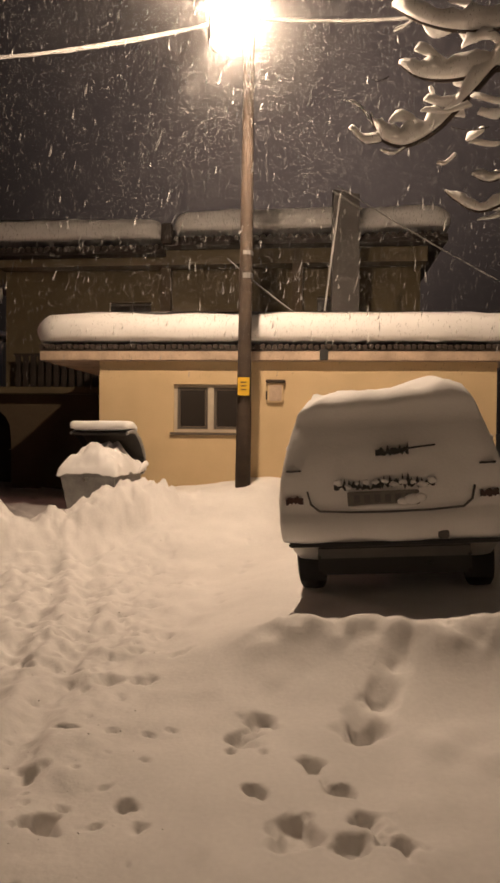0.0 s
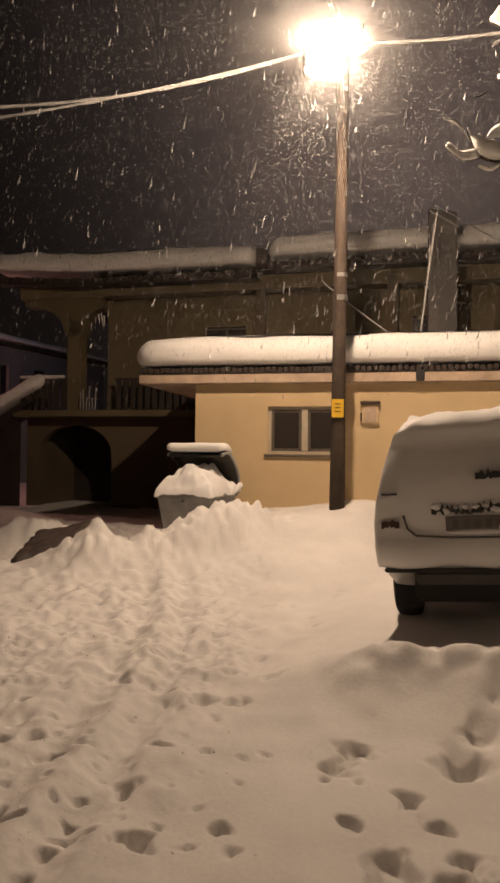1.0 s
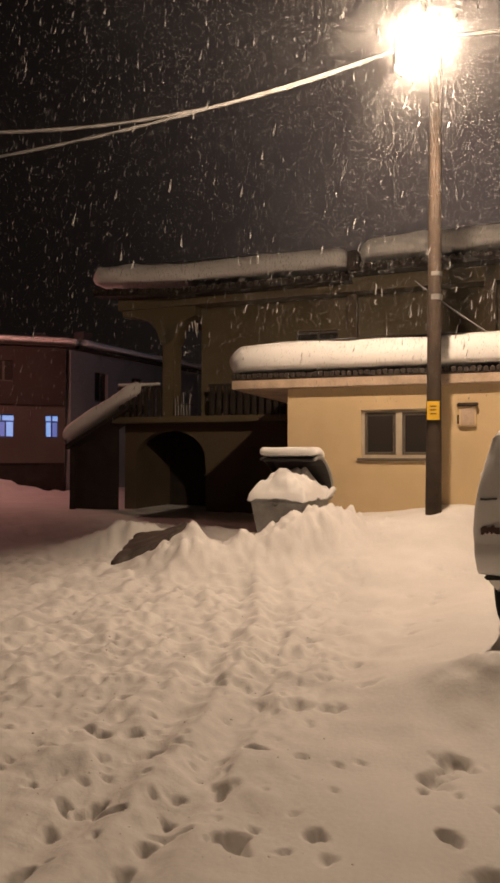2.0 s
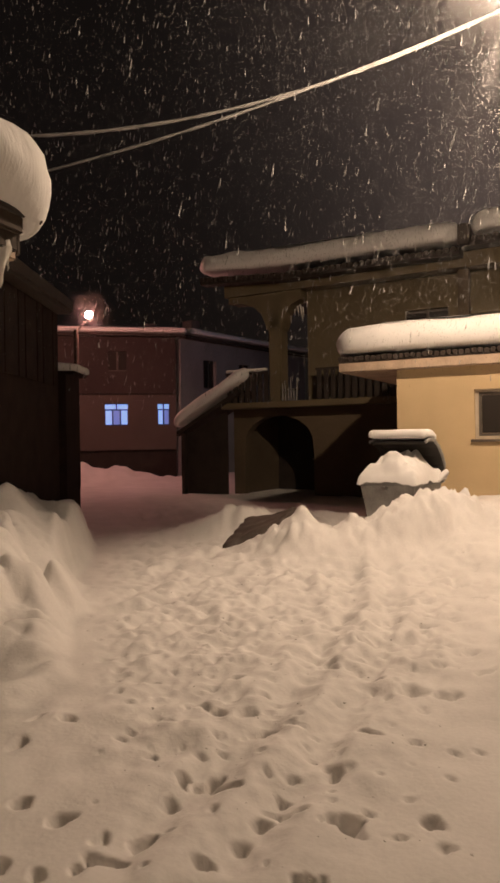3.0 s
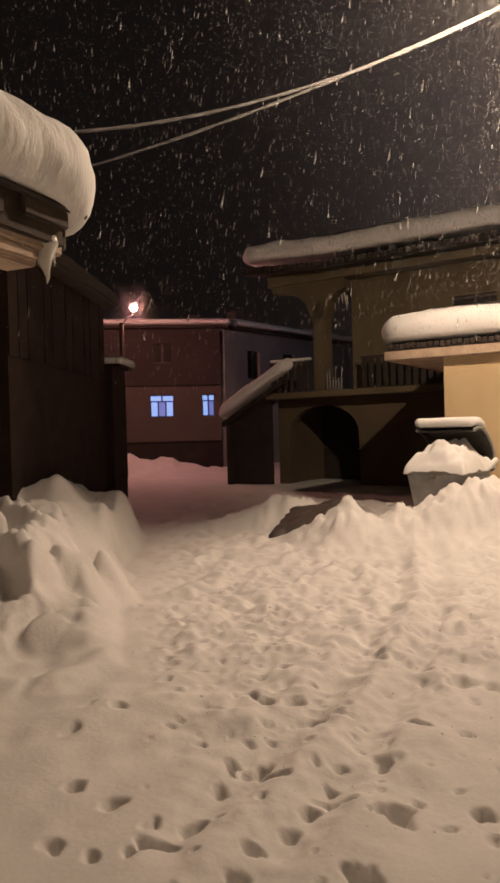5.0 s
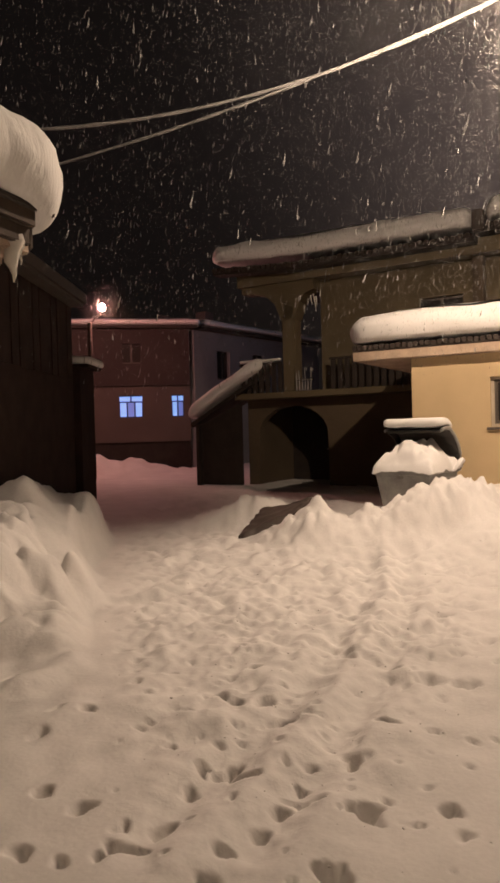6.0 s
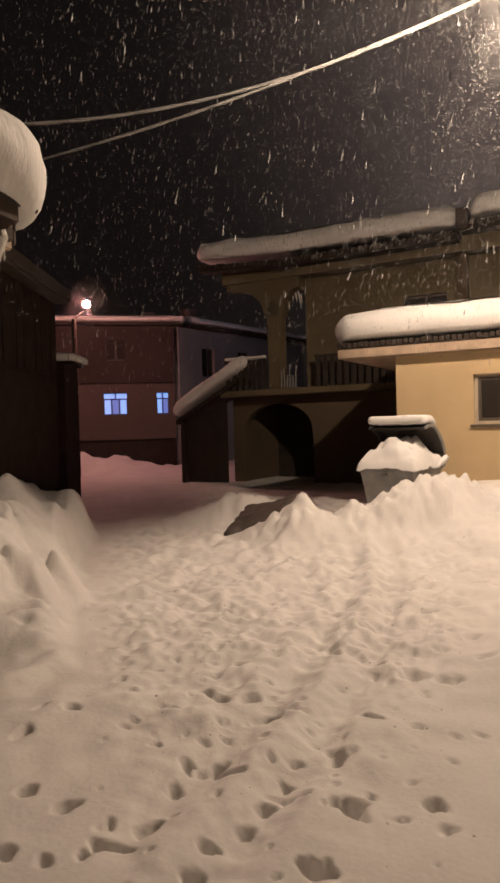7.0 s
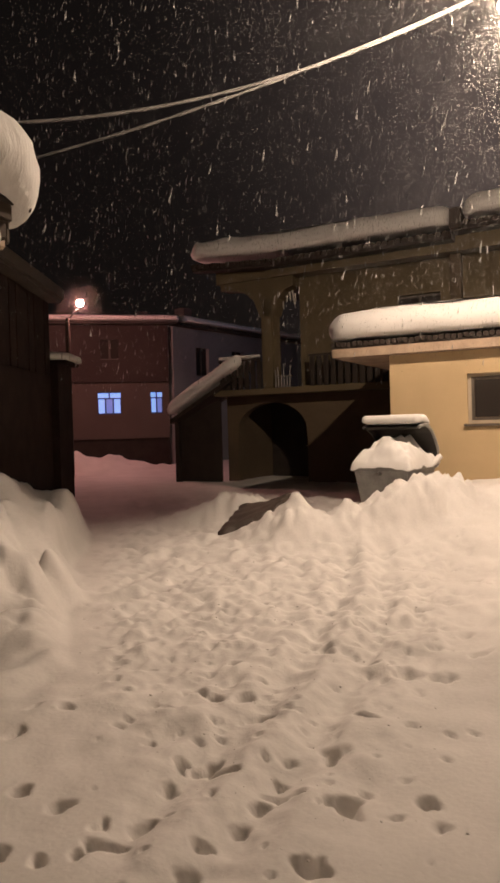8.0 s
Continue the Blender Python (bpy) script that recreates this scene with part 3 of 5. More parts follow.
# ---- the large house behind the hut ----
def build_large_house():
    M = pose(-9.3, 17.75, 0, 0, 0, -6)
    h = root("large_house", M, "two-storey tan plastered house with loggia and arched porch", "house")
    L = 13.9
    F = 0.9            # front wall behind the eave
    # ground floor with its porch arch
    arch = [(0.8, -0.3)] + [(0.8, 1.2)] + [(1.9 - 1.1 * math.cos(radians(a)), 1.45 + 0.8 * math.sin(radians(a))) for a in range(15, 170, 15)] + [(3.0, 1.2), (3.0, -0.3)]
    wall = [(0.45, -0.3)] + arch + [(L - 0.5, -0.3), (L - 0.5, 2.45), (0.45, 2.45)]
    bm = prism(wall, F, F + 0.3)
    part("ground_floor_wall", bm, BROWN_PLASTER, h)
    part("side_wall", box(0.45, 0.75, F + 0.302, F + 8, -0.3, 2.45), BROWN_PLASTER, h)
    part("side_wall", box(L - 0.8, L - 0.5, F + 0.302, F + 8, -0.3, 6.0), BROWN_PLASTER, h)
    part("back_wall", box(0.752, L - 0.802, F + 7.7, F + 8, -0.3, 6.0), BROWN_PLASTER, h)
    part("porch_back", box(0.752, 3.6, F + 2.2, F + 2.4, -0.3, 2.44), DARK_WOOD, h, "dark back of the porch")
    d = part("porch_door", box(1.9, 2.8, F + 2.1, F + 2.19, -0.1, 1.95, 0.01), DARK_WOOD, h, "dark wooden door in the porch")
    part("handle", tube([(2.0, F + 2.06, 0.95), (2.12, F + 2.06, 0.95)], 0.015), STEEL, d)
    part("floor_slab", box(0.35, L - 0.4, F - 0.55, F + 7.6, 2.452, 2.62, 0.015), TAN_PLASTER, h, "projecting balcony slab")
    # upper floor: wall right of the loggia
    win = [(5.6, 6.7, 3.5, 4.8), (10.9, 11.8, 3.4, 4.9)]
    bm = bmesh.new()
    framed_wall(bm, 2.86, L - 0.5, F, F + 0.3, 2.622, 6.0, win)
    part("upper_wall", bm, TAN_PLASTER, h)
    part("loggia_side_wall", box(2.86, 3.08, F + 0.302, F + 3.4, 2.622, 6.0), TAN_PLASTER, h)
    for a, b, c, e in win:
        w = part("window", box(a, b, F + 0.12, F + 0.18, c, c + 0.06), DARK_FRAME, h, "dark upstairs window")
        part("head", box(a, b, F + 0.12, F + 0.18, e - 0.06, e), DARK_FRAME, w)
        part("mullion", box((a + b) / 2 - 0.03, (a + b) / 2 + 0.03, F + 0.12, F + 0.18, c + 0.061, e - 0.061), DARK_FRAME, w)
        part("pane", box(a, (a + b) / 2 - 0.031, F + 0.14, F + 0.15, c + 0.061, e - 0.061), GLASS, w)
        part("pane", box((a + b) / 2 + 0.031, b, F + 0.14, F + 0.15, c + 0.061, e - 0.061), GLASS, w)
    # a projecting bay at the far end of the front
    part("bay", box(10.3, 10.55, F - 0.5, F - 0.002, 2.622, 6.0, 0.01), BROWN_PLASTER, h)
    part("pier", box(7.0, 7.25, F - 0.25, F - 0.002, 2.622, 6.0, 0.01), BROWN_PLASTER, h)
    # loggia column with its arched brackets
    part("column", box(1.85, 2.25, F - 0.42, F + 0.02, 2.622, 5.1, 0.04), TAN_PLASTER, h, "square plastered loggia column")
    br = [(0.6, 5.62), (0.6, 5.45), (1.0, 5.42), (1.38, 5.3), (1.66, 5.05), (1.84, 4.6), (2.26, 4.6), (2.40, 5.05), (2.58, 5.25), (2.858, 5.35), (2.858, 5.62)]
    part("arched_beam", prism(br, F - 0.42, F + 0.05), TAN_PLASTER, h)
    part("eave_beam", box(0.5, L - 0.4, F - 0.5, F + 0.2, 5.622, 5.98), TAN_PLASTER, h)
    # railing
    rail = part("railing", box(3.3, 7.0, F - 0.5, F - 0.44, 3.4, 3.46), DARK_WOOD, h, "dark wooden balcony railing")
    me = None
    for k in range(19):
        if me is None:
            b = part("baluster", box(-0.07, 0.07, F - 0.49, F - 0.45, 2.622, 3.398, 0.01), DARK_WOOD, rail)
            me = b.data
        else:
            b = new("baluster", me)
            b.parent = rail
        b.location.x = 3.4 + k * 0.2
    rail = part("railing", box(0.5, 1.84, F - 0.5, F - 0.44, 3.4, 3.46), DARK_WOOD, h, "dark railing with snow on it")
    for k in range(7):
        b = new("baluster", me)
        b.parent = rail
        b.location.x = 0.6 + k * 0.2
    # roof
    def dip(x):
        return -0.02 - 0.17 * min(1, max(0, x / 2.5)) if x < 7.2 else 0.0
    part("roof_deck", prism([(-0.05, 5.99), (2.5, 5.82), (7.2, 5.82), (7.2, 5.99), (L, 5.99), (L, 6.10), (7.2, 6.10), (7.2, 5.92), (2.5, 5.92), (-0.05, 6.09)], 0.0, F - 0.505), DARK_WOOD, h, "dark boarded eaves")
    part("roof_boarding", box(0.4, L, F - 0.5, F + 8.4, 6.003, 6.10), DARK_WOOD, h)
    tiles = part("tile_edge", prism([(-0.05, 6.092), (2.5, 5.922), (7.2, 5.922), (7.2, 5.96), (2.5, 5.96), (-0.05, 6.13)], -0.03, 0.3), TILE, h)
    part("tile_edge", box(7.42, L, -0.03, 0.3, 6.102, 6.14), TILE, h)
    mt = None
    for k in range(int(L / 0.16)):
        if mt is None:
            t = link("tile", tube([(0, -0.07, 0), (0, 0.4, 0.08)], 0.07, 7), TILE, tiles)
            mt = t.data
        else:
            t = new("tile", mt)
            t.parent = tiles
        t.location = (0.03 + k * 0.16, 0, 6.13 + dip(0.03 + k * 0.16) + 0.012 * math.sin(k * 1.9))
    # a lower wing of the roof where the snow line steps
    part("gutter_head", box(7.18, 7.45, -0.12, 0.3, 6.02, 6.5, 0.02), TILE, h, "dark gap in the roof edge")
    for x0, x1, s, z in ((-0.15, 7.2, 4.0, 6.16), (7.42, L + 0.1, 5.0, 6.12)):
        bm = snow_slab(x0, x1, -0.16, F + 8.4, z, 0.72, r=0.33, sag=-30, step=0.18, rough=0.03, seed=s)
        for v in bm.verts:
            v.co.z += dip(v.co.x)
        c = link("roof_snow", bm, SNOW, smooth=True)
        c.matrix_world = M
        tagged(c, "thick snow blanket along the large house's eaves", "snow", group="snow on the large roof")
    # covered steps that climb to the balcony, snow on their slope
    st = root("stair_canopy", M @ pose(-1.1, 0.1, 0), "sloping snow-covered canopy beside the porch", "canopy")
    part("canopy_board", prism([(0, 1.72), (2.1, 2.85), (2.1, 2.98), (0, 1.85)], 0.1, 1.2), DARK_WOOD, st)
    part("post", box(0.12, 0.26, 0.15, 0.3, -0.3, 1.78, 0.01), DARK_WOOD, st)
    part("side_boarding", prism([(0.05, -0.3), (1.5, -0.3), (1.5, 2.4), (0.05, 1.74)], 0.5, 0.56), DARK_WOOD, st)
    bm = snow_slab(-0.15, 2.35, -0.05, 1.3, 0, 0.55, r=0.24, sag=-30, step=0.12, rough=0.03, seed=8.0)
    for v in bm.verts:
        v.co.z += 1.86 + (v.co.x) * 0.538
    c = link("canopy_snow", bm, SNOW, smooth=True)
    c.matrix_world = M @ pose(-1.1, 0.1, 0)
    tagged(c, "smooth snow layer on the sloping canopy", "snow")


build_large_house()


def build_loggia_ice():
    M = pose(-9.3, 17.75, 0, 0, 0, -6)
    ice = root("icicles", M, "row of bright icicles hanging in the loggia opening", "icicles")
    for x, z, ln, lean in ((2.36, 5.15, 0.36, 0.03), (2.50, 5.28, 0.30, 0.0), (2.57, 5.32, 0.34, 0.05), (2.66, 5.28, 0.48, 0.09), (2.74, 5.2, 0.28, 0.03)):
        part("icicle", tube([(x + lean * k / 4, 0.86, z - ln * k / 4) for k in range(5)], [0.028, 0.025, 0.02, 0.013, 0.004], 7), ICE, ice, smooth=True)
    ob = link("railing_snow", snow_slab(0.5, 1.84, 0.37, 0.49, 3.46, 0.10, r=0.04, sag=-20, step=0.08, rough=0.01, seed=51.0), SNOW, smooth=True)
    ob.matrix_world = M
    tagged(ob, "thin line of snow on the loggia railing", "snow")
    gap = root("snowy_railing", M, "short low railing caked with frost beside the column", "railing")
    part("top_rail", box(2.30, 2.82, 0.39, 0.45, 2.90, 2.94, 0.01), DARK_WOOD, gap)
    for k in range(6):
        tall = 3.10 + 0.16 * math.sin(k * 2.7)
        part("baluster", tube([(2.34 + 0.085 * k, 0.36, 2.625), (2.345 + 0.085 * k, 0.36, 2.8), (2.34 + 0.085 * k + 0.02 * math.sin(k * 4), 0.36, tall)], [0.026, 0.018, 0.014], 6), FROST, gap, "baluster caked with frost", True)


build_loggia_ice()


# ---- the concrete pole behind the hut, and cables ----
def sagging(a, b, sag, n=24):
    a, b = Vector(a), Vector(b)
    return [a.lerp(b, k / n) - Vector((0, 0, sag * 4 * (k / n) * (1 - k / n))) for k in range(n + 1)]


def build_poles_and_cables():
    p = root("concrete_pole", pose(2.08, 15.9, 0), "broad dark concrete power pole behind the hut", "power pole")
    part("shaft", prism([(-0.30, 0), (0.36, 0), (0.31, 6.85), (-0.27, 6.95)], -0.15, 0.15), CONCRETE, p)
    part("cross_arm", tube([(-0.3, -0.2, 6.9), (0.35, -0.2, 6.5)], 0.03), STEEL, p)

    def cable(a, b, sag, r, mat, label, snowy=True):
        ob = link("cable", tube(sagging(a, b, sag), r * 0.5, 6), CABLE, smooth=True)
        tagged(ob, label, "cable")
        if snowy:
            pts = sagging(a, b, sag, 90)
            bm = bmesh.new()
            add_tube(bm, [q + Vector((0, 0, r * 0.55)) for q in pts], [r * (1.0 + 0.35 * wob(q, 3.0, 1.0) + 0.25 * wob(q, 9.0, 1.0)) for q in pts], 7)
            part("snow_coat", bm, FROST, ob, "snow frozen along the cable", True)
    cable((-0.05, 10.6, 7.8), (-9.6, 6.82, 6.25), 0.93, 0.023, SNOW, "snow-laden overhead cable to the lamp pole")
    cable((-0.05, 10.6, 7.76), (-9.6, 6.80, 4.87), 0.40, 0.020, SNOW, "lower snow-laden overhead cable to the lamp pole")
    cable((0.0, 10.6, 7.72), (6.5, 9.6, 8.1), 0.35, 0.022, SNOW, "snow-laden overhead cable beyond the lamp")
    cable((1.56, 12.5, 5.76), (1.27, 12.27, 3.6), -0.04, 0.018, SNOW, "frosted service cable dropping to the hut roof")
    cable((-0.47, 13.99, 4.96), (0.9, 12.9, 3.65), 0.03, 0.014, SNOW, "thin frosted stay wire")
    cable((1.9, 15.7, 7.0), (6.5, 13.8, 3.7), 0.1, 0.014, SNOW, "thin frosted service wire")


build_poles_and_cables()


# ---- the rubbish container ----
def build_bin():
    M = pose(-2.22, 10.60, 0.02, 0, 0, -13) @ Matrix.Diagonal((0.97, 0.84, 1, 1))
    b = root("rubbish_container", M, "open galvanised rubbish container heaped with snow", "rubbish container")
    bm = bmesh.new()

    def ring(hx, hy, z):
        return [bm.verts.new((sx * hx, sy * hy, z)) for sx, sy in ((-1, -1), (1, -1), (1, 1), (-1, 1))]
    rs = [ring(0.33, 0.46, 0.12), ring(0.435, 0.60, 0.86), ring(0.465, 0.63, 0.87), ring(0.465, 0.63, 0.93), ring(0.405, 0.57, 0.93), ring(0.31, 0.44, 0.2)]
    for p, q in zip(rs, rs[1:]):
        for k in range(4):
            bm.faces.new((p[k], p[(k + 1) % 4], q[(k + 1) % 4], q[k]))
    bm.faces.new(rs[0][::-1])
    bm.faces.new(rs[-1])
    part("tub", bm, GALVANISED, b)
    part("lifting_bar", tube([(0.49, -0.45, 0.80), (0.53, -0.40, 0.80), (0.53, 0.40, 0.80), (0.49, 0.45, 0.80)], 0.018, 8), STEEL, b)
    part("trunnion", tube([(0, -0.74, 0.84), (0, -0.62, 0.84)], 0.03, 10), STEEL, b)
    for x in (-0.26, 0.26):
        for y in (-0.36, 0.36):
            part("caster", tube([(x - 0.025, y, 0.07), (x + 0.025, y, 0.07)], 0.07, 12), RUBBER, b)
    # the curved lid, swung up over its hinge side
    prof = [(0.60, 0.90), (0.68, 1.00), (0.66, 1.14), (0.54, 1.30), (0.38, 1.43), (0.20, 1.52), (0.0, 1.535), (-0.18, 1.50)]
    inner = [(0.57, 0.92), (0.645, 1.00), (0.625, 1.13), (0.51, 1.275), (0.36, 1.40), (0.19, 1.485), (0.0, 1.50), (-0.18, 1.47)]
    xs = (-0.44, -0.22, 0, 0.22, 0.46)
    bm = bmesh.new()
    rows = [[bm.verts.new((x, y, z)) for x in xs] for y, z in prof + inner[::-1]]
    for p, q in zip(rows, rows[1:] + rows[:1]):
        for k in range(4):
            bm.faces.new((p[k], p[k + 1], q[k + 1], q[k]))
    bm.faces.new([r[0] for r in rows])
    bm.faces.new([r[-1] for r in rows][::-1])
    l = part("lid", bm, BIN_DARK, b, "raised curved lid, dark inside")
    for x in (-0.45, 0.47):
        part("lid_rim", tube([(x, y, z) for y, z in prof], 0.026, 7), GALVANISED, l)
    part("lid_end", prism([(y, z) for y, z in prof] + [(0.12, 1.40), (0.38, 1.22), (0.50, 1.02)], -0.008, 0.008), BIN_DARK, l).matrix_local = Matrix.Translation((-0.45, 0, 0)) @ pose(0, 0, 0, 0, 0, 90)
    part("hinge_snow", tube([(-0.45, 0.66, 0.93), (-0.1, 0.67, 0.95), (0.3, 0.66, 0.93), (0.5, 0.62, 0.96)], [0.02, 0.05, 0.06, 0.04], 8), SNOW, l, "snow caught on the hinge", True)
    part("corner_snow", tube([(0.49, 0.30, 0.90), (0.51, 0.45, 0.99), (0.52, 0.58, 1.03), (0.50, 0.66, 1.06)], [0.02, 0.045, 0.05, 0.02], 8), SNOW, l, "snow caught on the rim", True)
    # snow heaped in the tub
    bm = bmesh.new()
    bmesh.ops.create_grid(bm, x_segments=40, y_segments=48, size=1.0)
    for v in bm.verts:
        x, y = v.co.x * 0.485, v.co.y * 0.65
        e = max(abs(v.co.x), abs(v.co.y))
        peak = math.exp(-(((x - 0.02) / 0.34) ** 2 + ((y + 0.05) / 0.42) ** 2))
        z = 0.95 + 0.20 * (1 - e ** 5) + 0.15 * min(1, peak * 1.7) * (1 - e ** 6) + wob((x, y, 0), 3.6, 0.13, 4.0) * (1 - e ** 4) + wob((x, y, 0), 9, 0.07) * (1 - e ** 4)
        if e > 0.97:
            z = 0.90 + wob((x, y, 0), 7, 0.05)
        v.co = Vector((x, y, z))
    ob = link("heaped_snow", bm, SNOW, smooth=True)
    ob.matrix_world = M
    tagged(ob, "peaked heap of snow filling the rubbish container", "snow")
    bm = snow_slab(-0.49, 0.50, -0.24, 0.30, 0, 0.16, r=0.075, sag=-30, step=0.07, rough=0.010, seed=12.0)
    for v in bm.verts:
        v.co.z += 1.525 - max(0, v.co.y - 0.10) * 0.4
    ob = link("lid_snow", bm, SNOW, smooth=True)
    ob.matrix_world = M
    tagged(ob, "snow strip lying on the container's lid", "snow")


build_bin()


# ---- the near house: only a corner of its eaves ----
def build_near_eaves():
    M = pose(-2.56, 3.02, 0, 0, 0, 94)
    # local x runs along the eave towards the viewer's side (negative), y away from the lane
    h = root("near_house", M, "corner of a near house with old boarded eaves and icicles", "house")
    part("wall", box(-7.0, -0.75, 0.95, 1.2, -0.3, 2.55), BROWN_PLASTER, h)
    part("end_wall", box(-0.98, -0.75, 1.202, 6.0, -0.3, 2.55), BROWN_PLASTER, h)
    part("soffit", box(-7.0, -0.12, 0.06, 6.0, 2.553, 2.629, 0.01), FASCIA, h, "boarded underside of the eaves")
    part("fascia_board", box(-7.0, -0.16, 0.02, 0.058, 2.587, 2.80, 0.008), BOARD, h, "weathered dark fascia board")
    part("end_board", box(-0.12, -0.085, 0.06, 6.0, 2.587, 2.783, 0.008), BOARD, h)
    part("rafter_end", box(-0.62, -0.30, 0.07, 0.9, 2.489, 2.552, 0.01), FASCIA, h)
    part("wall_plate", box(-7.0, -0.28, 0.10, 0.3, 2.468, 2.553, 0.01), FASCIA, h, "pale peeling wall plate")
    rail = part("gutter_pipe", tube([(-7.0, -0.02, 2.776), (-0.04, -0.03, 2.772)], 0.018, 8), DARK_WOOD, h, "thin dark rod along the roof edge")
    part("batten", box(-0.5, -0.16, -0.02, 0.018, 2.671, 2.783, 0.01), BOARD, h)
    part("batten", box(-1.6, -0.62, -0.012, 0.018, 2.629, 2.727, 0.01), BOARD, h)
    ice = root("icicles", M, "hanging icicles along the eaves", "icicles")
    for x, ln, r in ((-0.24, 0.24, 0.062), (-0.18, 0.14, 0.03), (-0.42, 0.10, 0.02), (-0.55, 0.07, 0.015), (-0.75, 0.1, 0.018), (-0.9, 0.06, 0.015)):
        n = 7
        bm = tube([(x + 0.012 * math.sin(k * 1.3), 0.075, 2.63 - ln * k / n) for k in range(n + 1)], [max(0.003, r * (1 - (k / n) ** 1.3) * (1 + 0.15 * math.sin(k * 2.1))) for k in range(n + 1)], 8)
        part("icicle", bm, ICE, ice, smooth=True)
    bm = snow_slab(-7.0, 0.14, -0.16, 6.0, 2.79, 0.42, r=0.23, sag=-55, step=0.05, rough=0.040, seed=21.0, corner=0.40)
    for v in bm.verts:
        if v.co.z < 3.0:
            t = min(1, max(0, (v.co.x + 0.35) / 0.3))
            v.co.z -= 0.09 * t * t * min(1, (3.0 - v.co.z) / 0.15)
    c = link("roof_snow", bm, FLUTED_SNOW, smooth=True)
    c.matrix_world = M
    tagged(c, "deep overhanging snow on the near house's eaves", "snow")


build_near_eaves()


# ---- the dark wooden house across the lane ----
def build_dark_house():
    M2 = pose(-7.62, 9.42, 0, 0, 0, 114)
    h = root("dark_house", M2, "unlit blackened timber house, shaded roof snow coloured as a brown edge", "house")
    bm = bmesh.new()
    framed_wall(bm, -4.1, -0.1, 0, 0.25, -0.3, 3.7, [])
    part("front_wall", bm, CHARRED_WOOD, h)
    part("end_wall", box(-0.35, -0.1, 0.252, 6, -0.3, 3.7), CHARRED_WOOD, h)
    for k in range(14):
        part("cladding_board", box(-4.1 + k * 0.28, -4.1 + k * 0.28 + 0.26, -0.022 - 0.006 * (k % 3), -0.001, 2.5, 3.68), CHARRED_WOOD, h)
    # roof edge coloured brown in place of snow lying in shade
    part("roof_deck", box(-4.3, -0.02, -0.26, 6.2, 3.702, 3.95, 0.05), SHADE_BROWN, h)
    a = root("lean_to", M2 @ pose(0.02, -0.12, 0), "low dark lean-to shed against the dark house", "shed")
    part("shed_wall", box(-0.11, 0.78, 0, 3, -0.3, 2.72), CHARRED_WOOD, a)
    part("shed_roof", box(0.0, 0.88, -0.12, 3.1, 2.722, 2.78, 0.01), CHARRED_WOOD, a)
    c = link("roof_snow", snow_slab(0.0, 0.94, -0.18, 3.1, 2.78, 0.13, r=0.08, sag=-30, step=0.12, rough=0.02, seed=33.0), SNOW, smooth=True)
    c.matrix_world = M2 @ pose(0.02, -0.12, 0)
    tagged(c, "thin snow on the lean-to roof", "snow")


build_dark_house()


